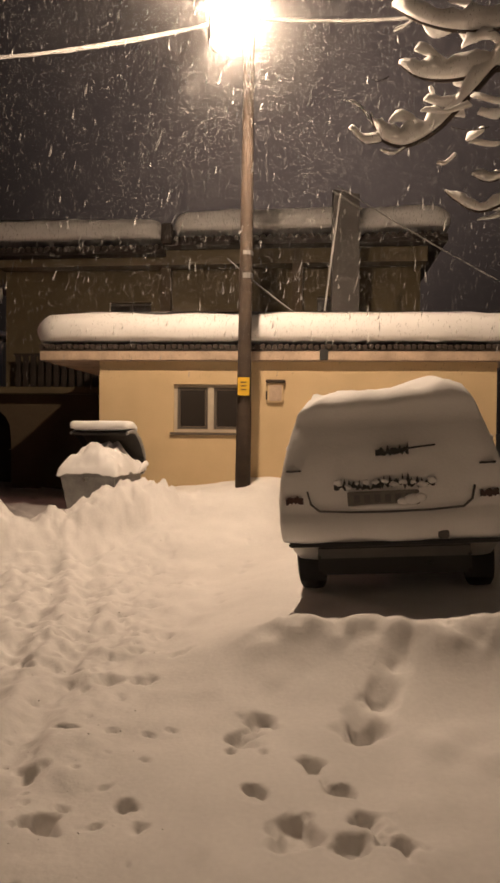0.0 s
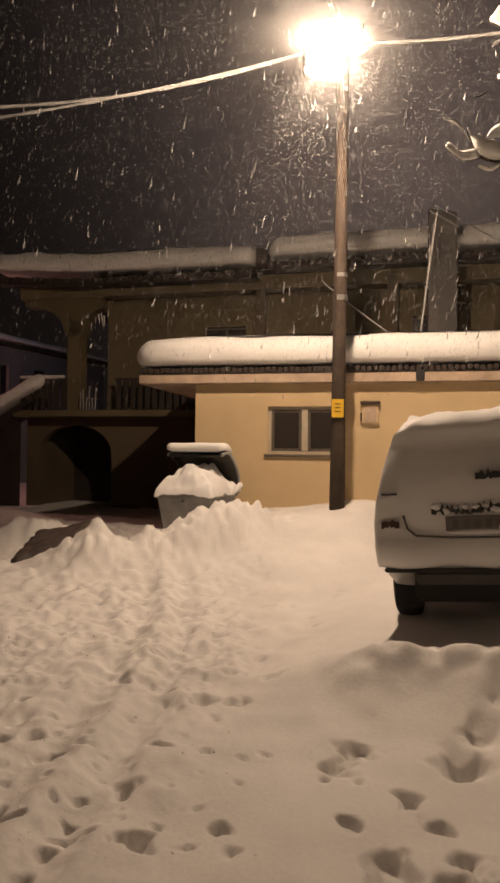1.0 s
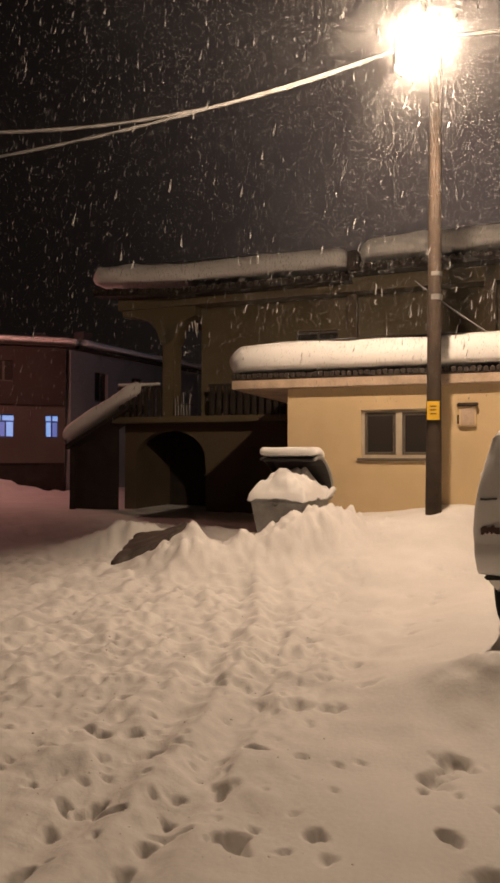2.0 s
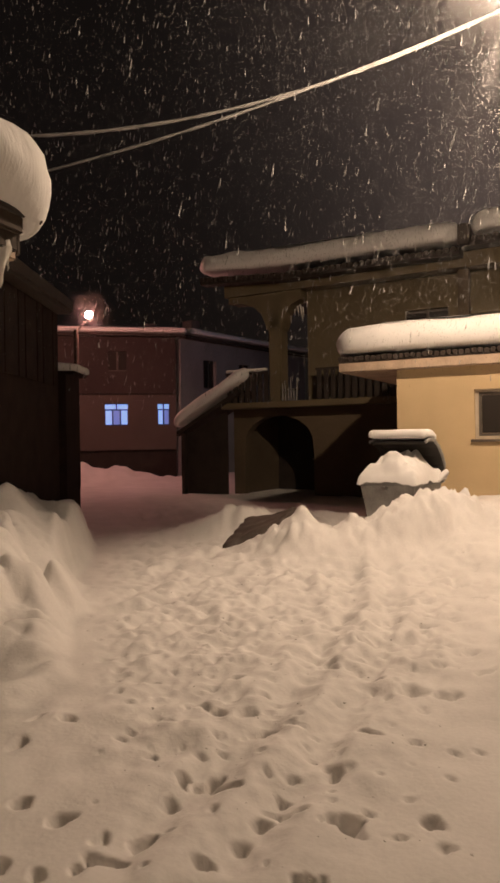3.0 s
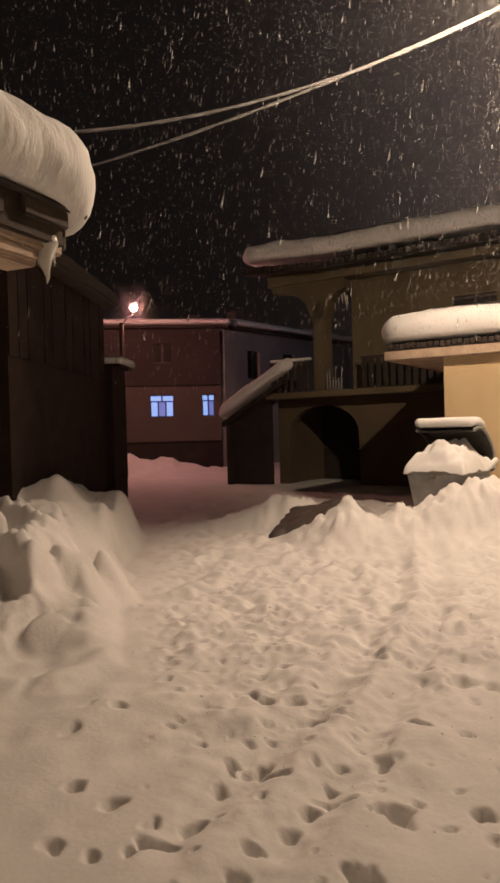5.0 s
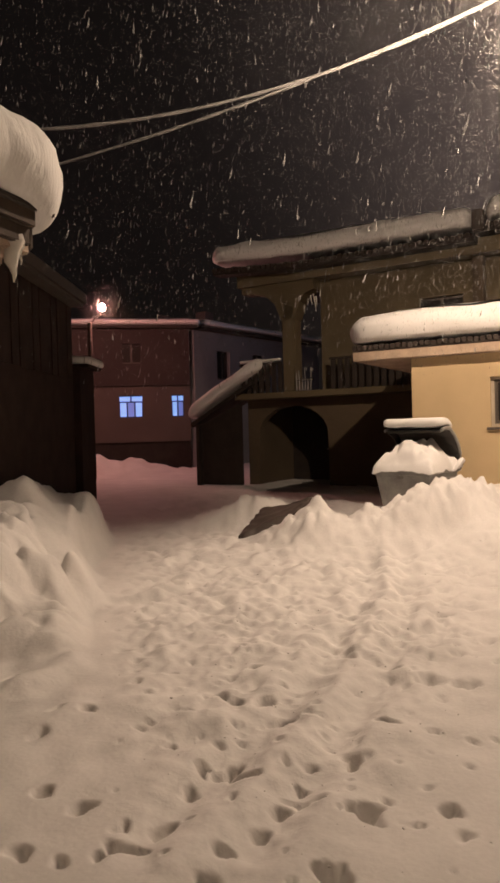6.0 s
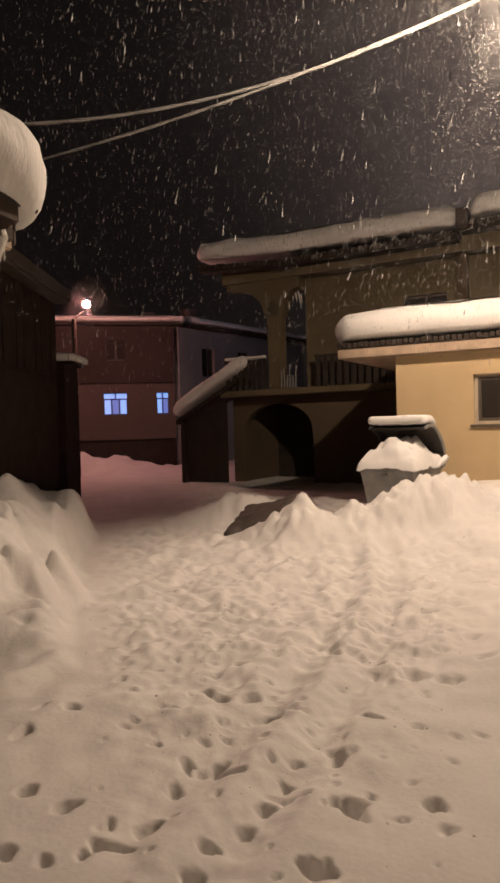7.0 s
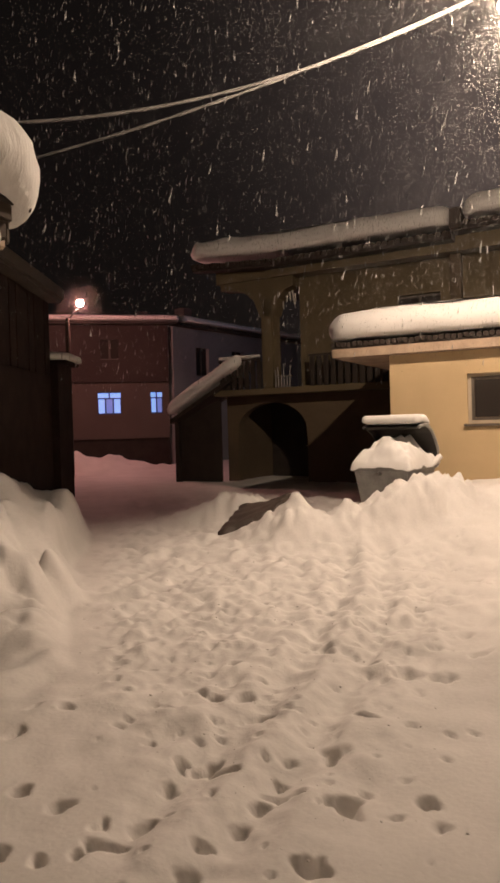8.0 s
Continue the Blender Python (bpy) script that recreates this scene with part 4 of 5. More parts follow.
# ---- the far house with its lit windows, and the far lamp ----
def build_far_house():
    C = Vector((-15.25, 26.55, 0))
    M = pose(C.x, C.y, 0, 0, 0, 35)
    h = root("far_house", M, "two-storey red-brown house with two blue-lit windows", "house")
    L, H = 7.6, 6.0
    wa, wb = (-3.03, -2.05, 2.25, 3.2), (-0.80, -0.29, 2.25, 3.2)
    up = [(-2.85, -2.1, 4.55, 5.4)]
    bm = bmesh.new()
    framed_wall(bm, -L, 0, 0.0, 0.3, 1.2, 3.6, [wa, wb])
    part("ground_floor_wall", bm, PALE_PLASTER, h)
    part("base_wall", box(-L, 0, 0.12, 0.3, -0.5, 1.198), DARK_WOOD, h, "dark recessed base")
    bm = bmesh.new()
    framed_wall(bm, -L, 0, -0.12, 0.3, 3.602, H, up)
    part("upper_wall", bm, RED_PLASTER, h)
    part("side_wall", box(-0.3, 0.0, 0.302, 9, -0.5, H), GREY_PLASTER, h, "grey plastered side wall")
    for (a, b, c, d), n in ((wa, 3), (wb, 2)):
        w = part("window", box(a, b, 0.08, 0.14, c, c + 0.05), BLUE_FRAME, h, "blue-lit window with white curtains")
        part("transom", box(a, b, 0.08, 0.14, d - 0.30, d - 0.25), BLUE_FRAME, w)
        part("head", box(a, b, 0.08, 0.14, d - 0.04, d), BLUE_FRAME, w)
        for i in range(n + 1):
            x = a + (b - a) * i / n
            part("bar", box(max(a, x - 0.03), min(b, x + 0.03), 0.085, 0.135, c + 0.051, d - 0.301), BLUE_FRAME, w)
        part("bar", box((a + b) / 2 - 0.03, (a + b) / 2 + 0.03, 0.085, 0.135, d - 0.249, d - 0.041), BLUE_FRAME, w)
        for i in range(n):
            x0, x1 = a + (b - a) * i / n + 0.031, a + (b - a) * (i + 1) / n - 0.031
            mid = i == 1
            part("curtain", box(x0, x1, 0.15, 0.16, c + 0.051, d - 0.301), LIT_CURTAIN_DIM if mid else LIT_CURTAIN, w, "glowing curtain")
        part("curtain", box(a + 0.01, b - 0.01, 0.15, 0.16, d - 0.249, d - 0.041), LIT_CURTAIN, w, "glowing curtain")
    for a, b, c, d in up:
        w = part("window", box(a, b, 0.02, 0.06, c, c + 0.06), DARK_FRAME, h, "dark upstairs window")
        part("mullion", box((a + b) / 2 - 0.04, (a + b) / 2 + 0.04, 0.0, 0.06, c + 0.061, d), DARK_FRAME, w)
        part("pane", box(a, b, 0.07, 0.08, c, d), GLASS, w)
    part("roof_deck", box(-L - 0.3, 0.35, -0.6, 9.4, H + 0.002, H + 0.12, 0.01), DARK_WOOD, h)
    part("chimney", box(0.2 - 1.4, 0.2 - 0.8, 3.0, 3.6, H + 0.1, H + 1.1, 0.02), CONCRETE, h)
    c = link("roof_snow", snow_slab(-L - 0.4, 0.45, -0.7, 9.5, H + 0.12, 0.24, r=0.12, sag=-30, step=0.3, rough=0.03, seed=41.0), SNOW, smooth=True)
    c.matrix_world = M
    tagged(c, "snow along the far house's flat eaves", "snow")
    # a wing that bends away along the lane
    N = pose(-15.12, 26.62, 0, 0, 0, 76.6)
    n = root("house_wing", N, "grey plastered wing bending away from the far house", "house")
    holes = [(1.6, 2.5, 3.9, 5.2), (4.2, 5.1, 3.9, 5.2), (6.8, 7.7, 3.9, 5.2), (2.0, 2.9, 1.0, 2.3)]
    bm = bmesh.new()
    framed_wall(bm, 0.1, 10, 0, 0.3, -0.5, 6.0, holes)
    part("wall", bm, GREY_PLASTER, n)
    for a, b, c, d in holes:
        w = part("window", box(a, b, 0.1, 0.16, c, c + 0.07), DARK_FRAME, n, "dark window")
        part("mullion", box((a + b) / 2 - 0.04, (a + b) / 2 + 0.04, 0.1, 0.16, c + 0.071, d), DARK_FRAME, w)
        part("pane", box(a, b, 0.17, 0.18, c, d), GLASS, w)
    part("end_wall", box(9.7, 10, 0.302, 5, -0.5, 6.0), GREY_PLASTER, n)
    part("roof_deck", box(0.1, 10.3, -0.45, 5, 6.002, 6.12), DARK_WOOD, n)
    part("chimney", box(2.2, 2.8, 1.2, 1.8, 6.122, 7.2, 0.02), CONCRETE, n)
    c = link("roof_snow", snow_slab(0.3, 10.4, -0.55, 5, 6.12, 0.3, r=0.14, sag=-30, step=0.3, rough=0.03, seed=43.0), SNOW, smooth=True)
    c.matrix_world = N
    tagged(c, "snow along the grey wing's roof", "snow")
    # far lamp
    lp = root("street_lamp", pose(-15.28, 19.79, 0), "distant pinkish street lamp on a slim pole", "street lamp")
    part("pole", tube([(0, 0, -0.3), (0.0, 0, 5.45)], 0.08, 8), POLE_WOOD, lp)
    part("arm", tube([(0, 0, 5.35), (0.15, 0.1, 5.6), (0.33, 0.22, 5.75)], 0.03), STEEL, lp)
    bm = bmesh.new()
    bmesh.ops.create_uvsphere(bm, u_segments=20, v_segments=12, radius=0.12, matrix=Matrix.Translation((0.35, 0.26, 5.98)))
    part("bulb", bm, FAR_BULB, lp, "glowing pinkish bulb", True)


build_far_house()



# ---- a dark sheet on the bank, drawn for its shaded snow face ----
def build_shaded_face():
    bm = bmesh.new()
    a, b, c, d = Vector((-4.42, 8.95, 0.10)), Vector((-4.45, 9.8, 0.38)), Vector((-3.72, 10.1, 0.54)), Vector((-3.70, 9.45, 0.42))
    n = 14
    rows = []
    for i in range(n + 1):
        u = i / n
        rows.append([bm.verts.new((a.lerp(d, u)).lerp(b.lerp(c, u), j / n) + Vector((wob((i, j, 0), 0.3, 0.06), 0, wob((i, j, 0), 0.35, 0.05)))) for j in range(n + 1)])
    for p, q in zip(rows, rows[1:]):
        for j in range(n):
            bm.faces.new((p[j], p[j + 1], q[j + 1], q[j]))
    ext = bmesh.ops.extrude_face_region(bm, geom=bm.faces[:])
    for v in ext["geom"]:
        if isinstance(v, bmesh.types.BMVert):
            v.co.z -= 0.3
    # the shadowed side of the snow bank, made as a brown sheet
    ob = link("tarpaulin", bm, SHADE_BROWN, smooth=True)
    tagged(ob, "dark brown sheet standing in for the bank's shaded snow", "tarpaulin")


build_shaded_face()


# ---- the parked car under snow ----
SILL_LINE = [(0.02, 0.48), (-0.06, 0.50), (-0.085, 0.56), (-0.085, 0.66), (-0.03, 0.72), (0.0, 0.80), (0.03, 1.0), (0.10, 1.2), (0.22, 1.40), (0.33, 1.49), (0.6, 1.54), (1.4, 1.56), (2.0, 1.52),
             (2.7, 1.10), (2.95, 1.02), (3.6, 0.92), (3.85, 0.78), (3.9, 0.5), (3.8, 0.3), (0.3, 0.3), (0.1, 0.40)]


def half_width(z):
    return float(np.interp(z, [0.3, 0.5, 0.8, 1.0, 1.2, 1.46, 1.6, 1.75], [0.78, 0.83, 0.85, 0.83, 0.79, 0.715, 0.66, 0.55]))


def shell(line, grow=0.0, rounding=0.10, wobble=0.0, seed=0.0, columns=13):
    """A body whose side view is the line, drawn out across its width with rounded flanks."""
    c = Vector((1.9, 0.8))
    bm = bmesh.new()
    cols = []
    for k in range(columns):
        a = -math.pi / 2 + math.pi * k / (columns - 1)
        v = math.copysign(abs(math.sin(a)) ** 0.55, math.sin(a))
        inset = rounding * (1 - math.cos(a) ** 0.5) if abs(math.cos(a)) > 1e-6 else rounding
        col = []
        for y, z in line:
            w = half_width(z) + grow
            d = c - Vector((y, z))
            d = d.normalized() * inset if d.length > 0 else d
            p = Vector((v * w, y + d.x * (0.5 if abs(y - c.x) < 1 else 1), z + d.y))
            if wobble:
                q = Vector((p.x, p.y, p.z))
                p.y += wob(q, 2.2, wobble, seed) + wob(q, 7, wobble * 0.35, seed)
                p.z += wob(q, 2.8, wobble, seed + 3) + wob(q, 8, wobble * 0.3, seed)
            col.append(bm.verts.new(p))
        cols.append(col)
    n = len(line)
    for a, b in zip(cols, cols[1:]):
        for i in range(n):
            j = (i + 1) % n
            bm.faces.new((a[i], a[j], b[j], b[i]))
    bm.faces.new(cols[0])
    bm.faces.new(cols[-1][::-1])
    return bm


def finer(line, step=0.07):
    out = []
    for (y0, z0), (y1, z1) in zip(line, line[1:]):
        n = max(1, int(math.hypot(y1 - y0, z1 - z0) / step))
        out += [(y0 + (y1 - y0) * k / n, z0 + (z1 - z0) * k / n) for k in range(n)]
    return out + [line[-1]]


def ragged(x0, x1, z0, z1, y0, y1, seed, amount=0.02, slope=0.0, n=22):
    """A strip with a torn outline, where snow has come away."""
    top = [(x0 + (x1 - x0) * k / n, z1 + wob((k * 0.9, seed, 0), 1.0, amount * 1.6) + slope * k / n) for k in range(n + 1)]
    bot = [(x0 + (x1 - x0) * k / n, z0 + wob((k * 0.9, seed, 5), 1.0, amount) + slope * k / n) for k in range(n, -1, -1)]
    return prism(top + bot, y0, y1)


def build_car():
    M = pose(CAR_AT[0], CAR_AT[1], CAR_BASE, 0, CAR_LEAN, CAR_TURN)
    car = root("parked_car", M, "parked hatchback car buried under fresh snow", "car")
    part("body", shell(SILL_LINE), CAR_PAINT, car, smooth=True)
    bump = part("lower_bumper", box(-0.58, 0.58, 0.0, 0.10, 0.36, 0.46, 0.02), GREY_PLASTIC, car, "grey plastic lower bumper strip")
    part("bumper_edge", box(-0.80, 0.80, -0.07, 0.12, 0.465, 0.50, 0.012), PLASTIC, car)
    part("tow_cover", box(0.34, 0.42, -0.128, -0.10, 0.515, 0.575, 0.008), GREY_PLASTIC, car)
    part("underbody", box(-0.60, 0.60, 0.14, 3.5, 0.20, 0.40, 0.03), PLASTIC, car, "black underbody")
    part("rear_axle", tube([(-0.62, 0.72, 0.28), (0.62, 0.72, 0.28)], 0.05, 8), PLASTIC, car)
    part("exhaust", tube([(0.28, 0.10, 0.27), (0.28, 0.5, 0.27)], 0.028, 10), PLASTIC, car)
    part("mudflap", box(-0.78, -0.56, 0.36, 0.375, 0.12, 0.42, 0.004), RUBBER, car)
    part("mudflap", box(0.56, 0.78, 0.36, 0.375, 0.12, 0.42, 0.004), RUBBER, car)
    for x in (-0.70, 0.70):
        for y in (0.70, 3.15):
            bm = bmesh.new()
            prof = [(-0.10, 0.20), (-0.105, 0.27), (-0.085, 0.305), (-0.03, 0.315), (0.03, 0.315), (0.085, 0.305), (0.105, 0.27), (0.10, 0.20)]
            rings = [[bm.verts.new((dx, r * math.cos(k * math.pi / 14), r * math.sin(k * math.pi / 14))) for dx, r in prof] for k in range(28)]
            for a, b in zip(rings, rings[1:] + rings[:1]):
                for i in range(len(prof)):
                    j = (i + 1) % len(prof)
                    bm.faces.new((a[i], a[j], b[j], b[i]))
            t = part("tyre", bm, RUBBER, car, "black tyre packed with snow", True)
            t.location = (x, y, 0.30)
            part("rim", tube([(-0.07, 0, 0), (0.07, 0, 0)], 0.2, 20), STEEL, t)
    for s in (-1, 1):
        win = part("side_window", prism([(0.55, 1.10), (2.3, 1.10), (1.95, 1.40), (0.70, 1.40)], -0.01, 0.01), GLASS, car, "dark side window")
        win.matrix_local = Matrix.Translation((s * 0.76, 0, 0)) @ pose(0, 0, 0, 0, 0, 90)
        m = part("door_mirror", box(s * 0.86 - 0.0, s * 0.86 + s * 0.20, 2.05, 2.17, 1.02, 1.16, 0.03) if s > 0 else box(-1.06, -0.86, 2.05, 2.17, 1.02, 1.16, 0.03), PLASTIC, car)
        part("mirror_snow", snow_slab(*((0.85, 1.08) if s > 0 else (-1.08, -0.85)), 2.03, 2.19, 1.16, 0.08, r=0.035, sag=-20, step=0.05, rough=0.006, seed=2.0), SNOW, m, "snow on the mirror", True)
    # tail lights, half buried
    for s in (-1, 1):
        x0, x1 = (-0.80, -0.665) if s < 0 else (0.665, 0.80)
        t = part("tail_light", ragged(x0, x1, 0.81, 0.86, -0.068, 0.05, 3.3 * s, 0.02, n=9), TAIL_RED, car, "red tail light half covered by snow")
        part("gap_line", ragged(x0 + 0.01, x1 - 0.01, 1.055, 1.068, -0.045, 0.05, 4.3 * s, 0.004, n=6), PLASTIC, t)
    g = part("tailgate_trim", ragged(-0.42, -0.22, 0.905, 0.945, -0.072, 0.02, 7.0, 0.05, 0.012, 12), PLASTIC, car, "dark trim strip showing through the snow")
    part("trim_piece", ragged(-0.25, -0.06, 0.90, 0.93, -0.070, 0.02, 11.0, 0.04, 0.004, 12), PLASTIC, g)
    part("trim_piece", ragged(-0.09, 0.16, 0.915, 0.965, -0.073, 0.02, 13.0, 0.06, 0.004, 18), PLASTIC, g)
    part("trim_piece", ragged(0.14, 0.35, 0.91, 0.95, -0.070, 0.02, 17.0, 0.05, 0.006, 14), PLASTIC, g)
    cr = random.Random(6)
    for k in range(11):
        bm = bmesh.new()
        made = bmesh.ops.create_icosphere(bm, subdivisions=2, radius=cr.uniform(0.018, 0.036))["verts"]
        at = Vector((-0.38 + 0.07 * k, -0.068, 0.935 + cr.uniform(-0.03, 0.035)))
        for v in made:
            v.co = Vector((v.co.x * 1.2, v.co.y * 0.5, v.co.z * 0.8)) * (1 + wob(v.co.normalized(), 1.5, 0.6, k)) + at
        part("snow_clump", bm, SNOW, g, "clump of snow", True)
    part("tailgate_seam", tube([(-0.63, -0.058, 0.90), (-0.605, -0.068, 0.80), (-0.54, -0.078, 0.745), (-0.3, -0.088, 0.730), (0, -0.092, 0.726), (0.3, -0.088, 0.730), (0.54, -0.078, 0.745), (0.605, -0.068, 0.80), (0.63, -0.058, 0.90)], 0.009, 6), GREY_PLASTIC, car, "shadowed tailgate seam", True)
    pl = part("number_plate", box(-0.32, 0.22, -0.078, -0.066, 0.775, 0.885, 0.004), PLATE_WHITE, car, "frosted number plate, unreadable")
    for k in range(6):
        x = -0.27 + k * 0.078
        part("bar", box(x, x + 0.045, -0.0805, -0.0785, 0.80, 0.86), GREY_PLASTIC, pl)
    bm = bmesh.new()
    for dx, r in ((0.10, 0.04), (0.17, 0.055), (0.22, 0.045)):
        bmesh.ops.create_icosphere(bm, subdivisions=3, radius=r, matrix=Matrix.Translation((dx, -0.075, 0.80 + 0.2 * (dx - 0.1))) @ Matrix.Diagonal((1.2, 0.5, 0.75, 1)))
    bmesh.ops.create_icosphere(bm, subdivisions=3, radius=0.2, matrix=Matrix.Translation((-0.05, -0.07, 0.765)) @ Matrix.Diagonal((1.3, 0.12, 0.11, 1)))
    part("snow_clump", bm, SNOW, pl, "lump of snow on the plate", True)
    part("wiper", ragged(-0.09, 0.16, 1.15, 1.20, -0.048, 0.06, 9.0, 0.035, 0.012, 16), PLASTIC, car, "dark wiper base showing through the snow")
    part("wiper_arm", tube([(0.1, -0.05, 1.195), (0.36, -0.045, 1.215)], 0.008, 6), PLASTIC, car)
    # snow over the whole upper body
    outer = [(-0.07, 0.50), (-0.115, 0.53), (-0.125, 0.60), (-0.12, 0.67), (-0.075, 0.72), (-0.062, 0.74), (-0.056, 0.82), (-0.035, 1.0), (0.02, 1.18), (0.12, 1.38), (0.18, 1.47), (0.14, 1.54), (0.18, 1.61), (0.30, 1.67), (0.6, 1.70), (1.4, 1.72), (2.05, 1.66),
             (2.45, 1.40), (2.75, 1.20), (3.0, 1.14), (3.65, 1.05), (3.93, 0.85), (3.95, 0.70)]
    inner = [(3.87, 0.72), (3.8, 0.78), (3.6, 0.88), (2.95, 0.98), (2.7, 1.06), (2.0, 1.48), (1.4, 1.52), (0.6, 1.50), (0.36, 1.45), (0.14, 1.2), (0.06, 1.0), (0.03, 0.80), (0.0, 0.72), (-0.05, 0.66), (-0.05, 0.52)]
    bm = shell(finer(outer) + finer(inner, 0.3), grow=0.018, rounding=0.07, wobble=0.026, seed=5.0, columns=41)
    for v in bm.verts:
        x, y, z = v.co
        if z > 1.55 and 0.0 < y < 2.3:
            v.co.z += 0.02 * x + wob((x, y, 0), 3.5, 0.05, 2.0) + wob((x, y, 0), 9, 0.025, 4.0) + (0.05 * math.exp(-((x - 0.42) / 0.16) ** 2) * math.exp(-((y - 0.35) / 0.3) ** 2))
    ob = link("car_snow", bm, SNOW, smooth=True)
    ob.matrix_world = M
    tagged(ob, "blanket of snow over the parked car", "snow")


build_car()


# ---- the tree over the car ----
def build_tree():
    tree = root("tree", pose(4.9, 8.26, 0), "bare dark-barked tree with snow-laden branches", "tree")
    rs = random.Random(11)
    part("trunk", tube([(0, 0, -0.1), (0.03, 0, 1.2), (-0.04, 0.02, 2.4), (-0.1, 0, 3.9), (-0.15, 0, 5.6), (-0.2, 0, 7.6)], [0.2, 0.17, 0.15, 0.12, 0.09, 0.03], 12), BARK, tree, smooth=True)
    snow = bmesh.new()
    twigs = bmesh.new()
    off = Vector((4.9, 8.26, 0))
    eye, S = Vector((0, 0, EYE)), 1.4      # branch points are given for a tree 5.5 m off and set back to 7.7 m

    def curve(pts, n=5):
        """Round off a line of points."""
        pts = [Vector(p) for p in pts]
        out = []
        for i in range(len(pts) - 1):
            a, b, c, d = pts[max(0, i - 1)], pts[i], pts[i + 1], pts[min(len(pts) - 1, i + 2)]
            for k in range(n):
                t = k / n
                out.append(0.5 * (2 * b + (c - a) * t + (2 * a - 5 * b + 4 * c - d) * t * t + (3 * b - a - 3 * c + d) * t ** 3))
        return out + [pts[-1]]

    def snow_on(pts, thick, taper=True):
        """A heavy ridge of snow along the top of a branch."""
        n = len(pts)
        rings = []
        for i, p in enumerate(pts):
            d = (pts[min(i + 1, n - 1)] - pts[max(i - 1, 0)]).normalized()
            side = Vector((-d.y, d.x, 0))
            side = side.normalized() if side.length > 0.05 else Vector((0, 1, 0))
            f = min(1.0, 7.0 * i / n + 0.25, 6.0 * (n - 1 - i) / n + 0.2)
            flat = 0.45 + 0.55 * math.sqrt(d.x * d.x + d.y * d.y)
            t = thick * f * flat * (1 + wob(p, 5, 0.7) + wob(p, 14, 0.35))
            w = (0.33 * t + 0.014)
            rings.append([snow.verts.new(p + side * (w * math.cos(a)) + Vector((0, 0, -0.008 + (0.5 + 0.5 * math.sin(a)) * t))) for a in [k * math.pi / 4 for k in range(8)]])
        for r0, r1 in zip(rings, rings[1:]):
            for k in range(8):
                snow.faces.new((r0[k], r0[(k + 1) % 8], r1[(k + 1) % 8], r1[k]))
        snow.faces.new(rings[0][::-1])
        snow.faces.new(rings[-1])

    def limb(pts, r0, r1, thick):
        pts = curve([eye + S * (Vector(p) - eye) for p in pts])
        r0, r1, thick = r0 * S, r1 * S, thick * S
        n = len(pts)
        part("limb", tube([p - off for p in pts], [r0 + (r1 - r0) * i / (n - 1) for i in range(n)], 8), BARK, tree, smooth=True)
        snow_on(pts, thick)
        return pts

    def twig(pts, r, thick):
        pts = curve([eye + S * (Vector(p) - eye) for p in pts], 4)
        r, thick = r * S, thick * S
        n = len(pts)
        add_tube(twigs, [p - off for p in pts], [r * (1 - 0.7 * i / (n - 1)) for i in range(n)], 5)
        if thick:
            snow_on(pts, thick)
    # limbs reach out over the car
    limb([(3.42, 5.88, 3.3), (2.6, 5.5, 4.15), (1.95, 5.25, 4.36), (1.62, 5.27, 4.10), (1.38, 5.33, 3.86), (1.16, 5.38, 3.76), (0.98, 5.40, 3.82), (0.90, 5.42, 4.02)], 0.04, 0.010, 0.19)
    limb([(3.38, 5.88, 3.9), (2.6, 5.4, 4.2), (1.95, 5.25, 4.28), (1.50, 5.3, 4.22), (1.25, 5.35, 4.26), (1.10, 5.38, 4.38)], 0.03, 0.008, 0.17)
    limb([(3.36, 5.88, 4.3), (2.7, 5.5, 4.9), (1.95, 5.3, 4.62), (1.55, 5.3, 4.58), (1.25, 5.36, 4.68), (1.05, 5.4, 4.82)], 0.03, 0.008, 0.18)
    limb([(3.45, 5.88, 2.9), (2.5, 5.3, 3.35), (1.95, 5.2, 3.30), (1.68, 5.22, 3.22), (1.52, 5.28, 3.32), (1.44, 5.3, 3.40)], 0.025, 0.006, 0.10)
    limb([(3.4, 5.88, 3.2), (2.6, 5.3, 3.62), (2.0, 5.2, 3.52), (1.75, 5.22, 3.44), (1.62, 5.24, 3.5)], 0.022, 0.005, 0.07)
    limb([(3.36, 5.88, 4.6), (2.8, 5.6, 5.3), (2.1, 5.4, 5.05), (1.7, 5.3, 4.98), (1.4, 5.35, 5.1)], 0.028, 0.006, 0.12)
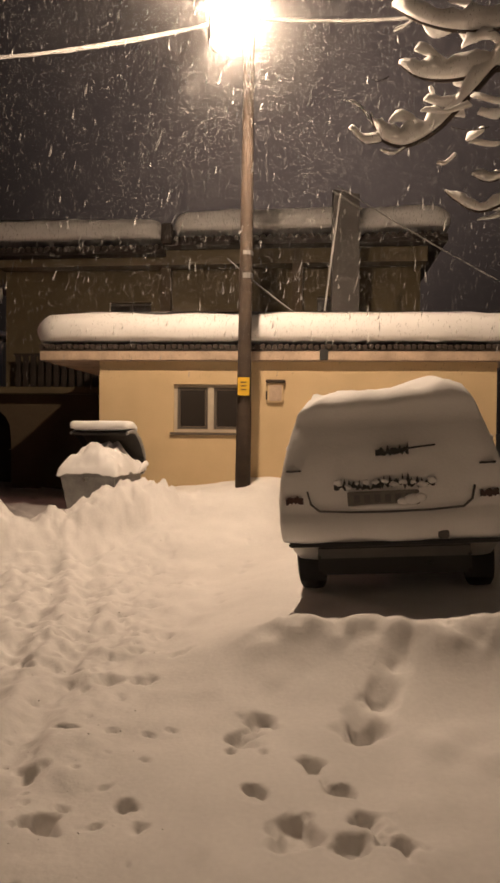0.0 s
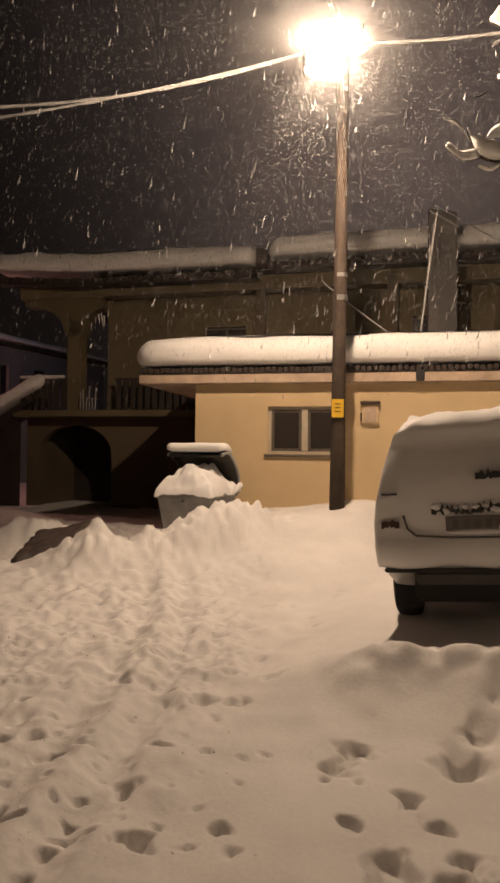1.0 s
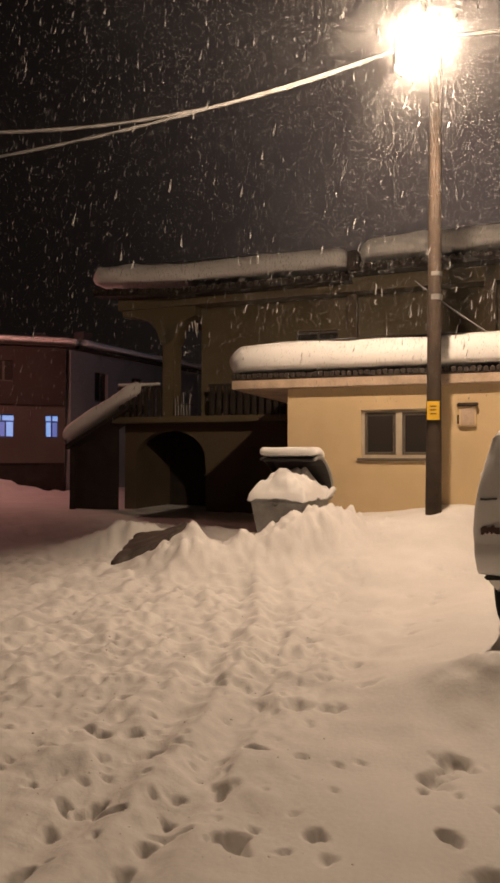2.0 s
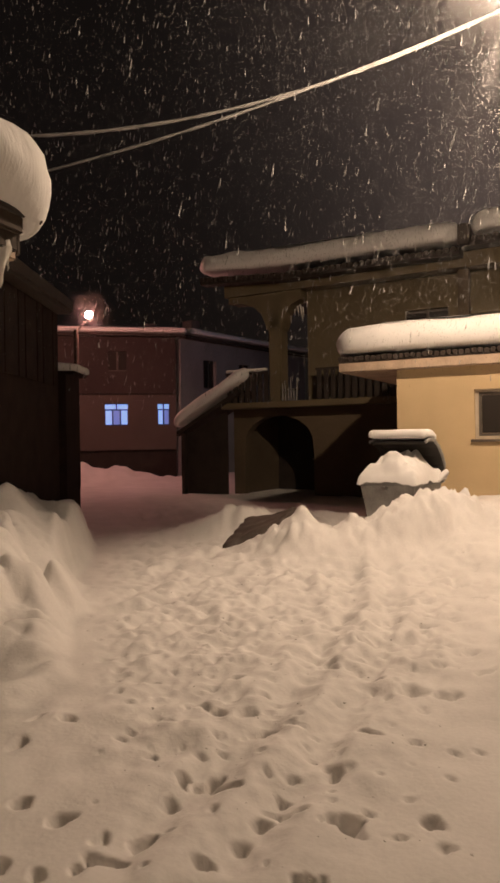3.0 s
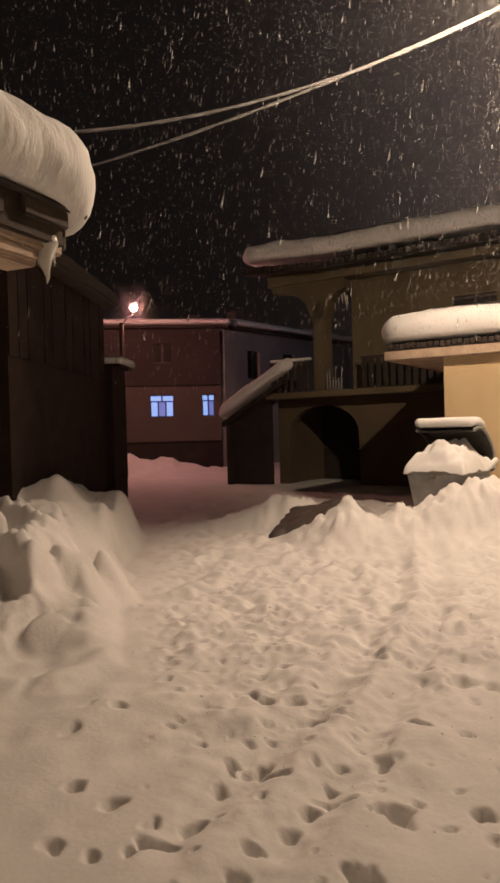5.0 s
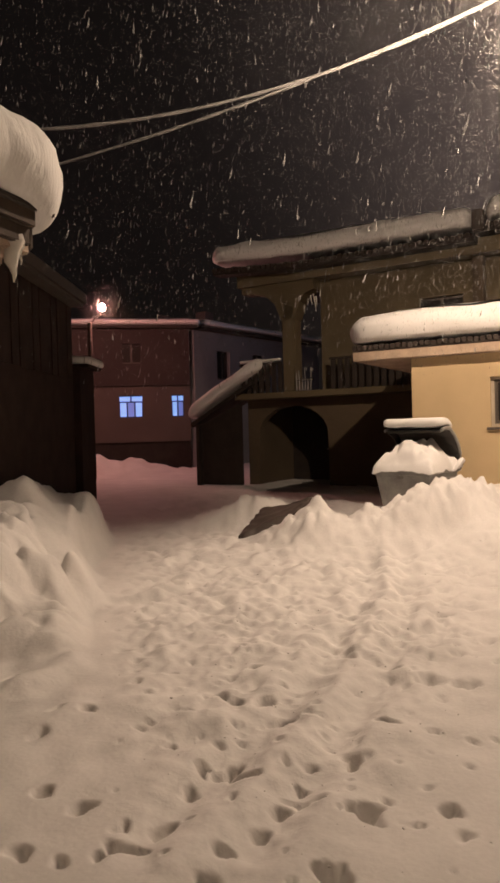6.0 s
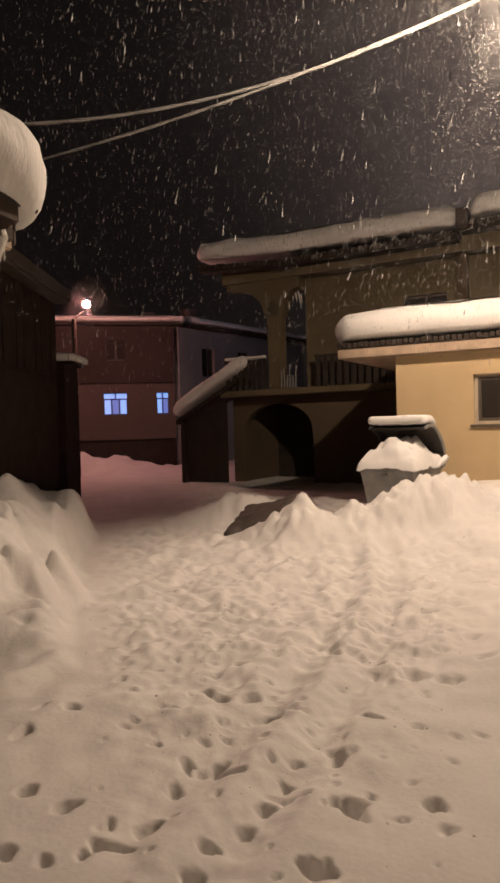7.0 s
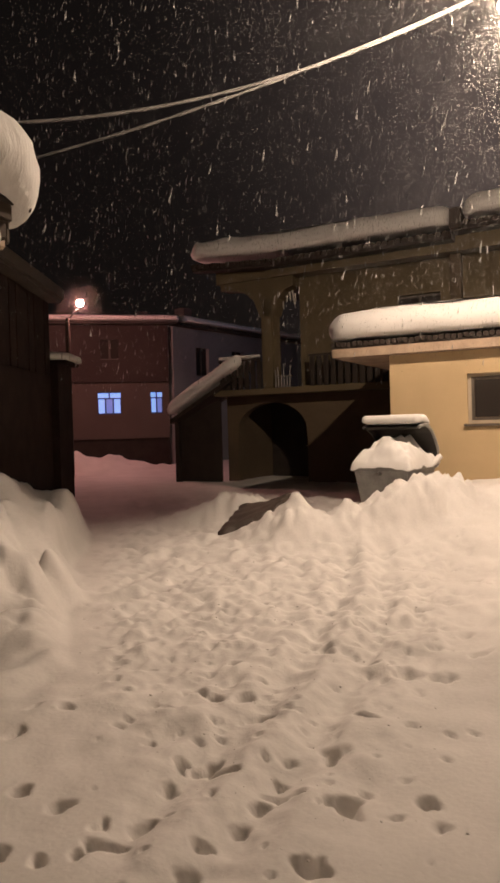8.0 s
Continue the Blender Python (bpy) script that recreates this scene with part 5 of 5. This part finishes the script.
    # twigs
    for pts, th in (([(0.98, 5.40, 3.80), (0.86, 5.43, 3.80), (0.74, 5.45, 3.92)], 0.07), ([(0.93, 5.41, 3.9), (0.84, 5.44, 4.06), (0.72, 5.46, 4.14)], 0.03), ([(1.30, 5.35, 3.82), (1.16, 5.36, 3.93), (1.03, 5.38, 3.94)], 0.09),
                    ([(1.62, 5.3, 4.10), (1.45, 5.3, 4.02), (1.28, 5.32, 4.08)], 0.09), ([(1.16, 5.38, 3.75), (1.06, 5.4, 3.70), (0.97, 5.4, 3.74)], 0.03), ([(1.9, 5.25, 4.35), (1.75, 5.25, 4.50), (1.55, 5.3, 4.46)], 0.10),
                    ([(1.5, 5.3, 4.22), (1.38, 5.3, 4.36), (1.2, 5.3, 4.44)], 0.08), ([(1.9, 5.2, 4.0), (1.8, 5.22, 3.90), (1.66, 5.25, 3.95)], 0.07), ([(1.7, 5.3, 4.6), (1.6, 5.3, 4.75), (1.45, 5.3, 4.8)], 0.08),
                    ([(1.95, 5.2, 3.78), (1.78, 5.22, 3.70), (1.6, 5.25, 3.74)], 0.04), ([(1.95, 5.2, 3.3), (1.82, 5.2, 3.18), (1.66, 5.22, 3.16)], 0.04)):
        twig(pts, 0.009, th)
    for _ in range(22):
        x, z = rs.uniform(0.95, 2.4), rs.uniform(3.3, 4.9)
        if x < 1.45 and z < 3.75:
            continue
        a = rs.uniform(-0.6, 0.9)
        ln = rs.uniform(0.12, 0.35)
        p = Vector((x, 5.3 + rs.uniform(-0.25, 0.35), z))
        twig([p, p + Vector((-ln * 0.5 * math.cos(a), rs.uniform(-0.05, 0.05), ln * 0.35 * math.sin(a) - 0.03)), p + Vector((-ln * math.cos(a), rs.uniform(-0.08, 0.08), ln * math.sin(a)))], 0.006, rs.choice((0, 0.03, 0.05, 0.06)))
    tagged(part("twigs", twigs, BARK, tree, smooth=True), kind="stuff")
    ob = link("branch_snow", snow, SNOW, smooth=True)
    tagged(ob, "heavy ridges of snow on the tree's branches", "snow", kind="stuff")


build_tree()


# ---- the falling snow ----
def build_snow_and_lamp_haze():
    """Fine flakes in the air: four-sided slivers drawn out a little along their fall."""
    rs = np.random.RandomState(21)
    n = 62000
    c = np.stack([rs.uniform(-12, 7, n), rs.uniform(4, 16.5, n), rs.uniform(2.4, 10.5, n)], -1)
    near = np.hypot(c[:, 0], c[:, 1])
    c = c[(near > 3.2) & (c[:, 1] + 0.06 * c[:, 0] < 17)]
    loose = len(c)
    # extra tiny flakes packed close round the two lamps stand in for their glare
    for at, count, reach, thin in ((LAMP_AT, 70000, 4.0, 0.62), (LAMP_AT, 34000, 1.1, 1.0), (FAR_LAMP_AT, 6000, 0.8, 1.0)):
        d = rs.normal(0, 1, (count, 3))
        d /= np.linalg.norm(d, axis=1)[:, None]
        c = np.concatenate([c, np.array(at) + d * (0.12 + reach * rs.uniform(0, 1, count) ** thin)[:, None]])
    n = len(c)
    big = (rs.uniform(0, 1, n) > 0.955) & (np.arange(n) < loose)
    ln = np.where(big, rs.uniform(0.03, 0.07, n), rs.uniform(0.008, 0.026, n))
    w = np.where(big, rs.uniform(0.006, 0.012, n), rs.uniform(0.003, 0.006, n))
    ln[loose:] = rs.uniform(0.005, 0.012, n - loose)
    w[loose:] = rs.uniform(0.003, 0.006, n - loose)
    ln[loose + 70000:] *= 0.45
    w[loose + 70000:] *= 0.45
    lean = np.stack([rs.normal(0.12, 0.12, n), rs.normal(0, 0.12, n), np.ones(n)], -1)
    turn = rs.uniform(0, 2 * math.pi, n)
    verts = np.empty((n, 4, 3))
    verts[:, 0] = c + lean * ln[:, None]
    for k in range(3):
        a = turn + k * 2 * math.pi / 3
        verts[:, 1 + k] = c - lean * (ln * (0.4 + 0.3 * k))[:, None] + np.stack([np.cos(a) * w, np.sin(a) * w, 0 * w], -1)
    faces = (np.arange(n)[:, None, None] * 4 + np.array([(0, 1, 2), (0, 2, 3), (0, 3, 1), (1, 3, 2)])[None]).reshape(-1, 3)
    me = bpy.data.meshes.new("snow_and_lamp_haze")
    me.vertices.add(n * 4)
    me.vertices.foreach_set("co", verts.ravel())
    me.loops.add(faces.size)
    me.loops.foreach_set("vertex_index", faces.ravel())
    me.polygons.add(len(faces))
    me.polygons.foreach_set("loop_start", np.arange(0, faces.size, 3))
    me.update(calc_edges=True)
    me.materials.append(FLAKE)
    me.materials.append(LARGE_FLAKE)
    me.polygons.foreach_set("material_index", np.repeat(big, 4).astype(np.int32))
    tagged(new("snow_and_lamp_haze", me), "white snowflakes falling through the lamplight, packed round the lamps as their glare", "snowfall", kind="stuff")


build_snow_and_lamp_haze()
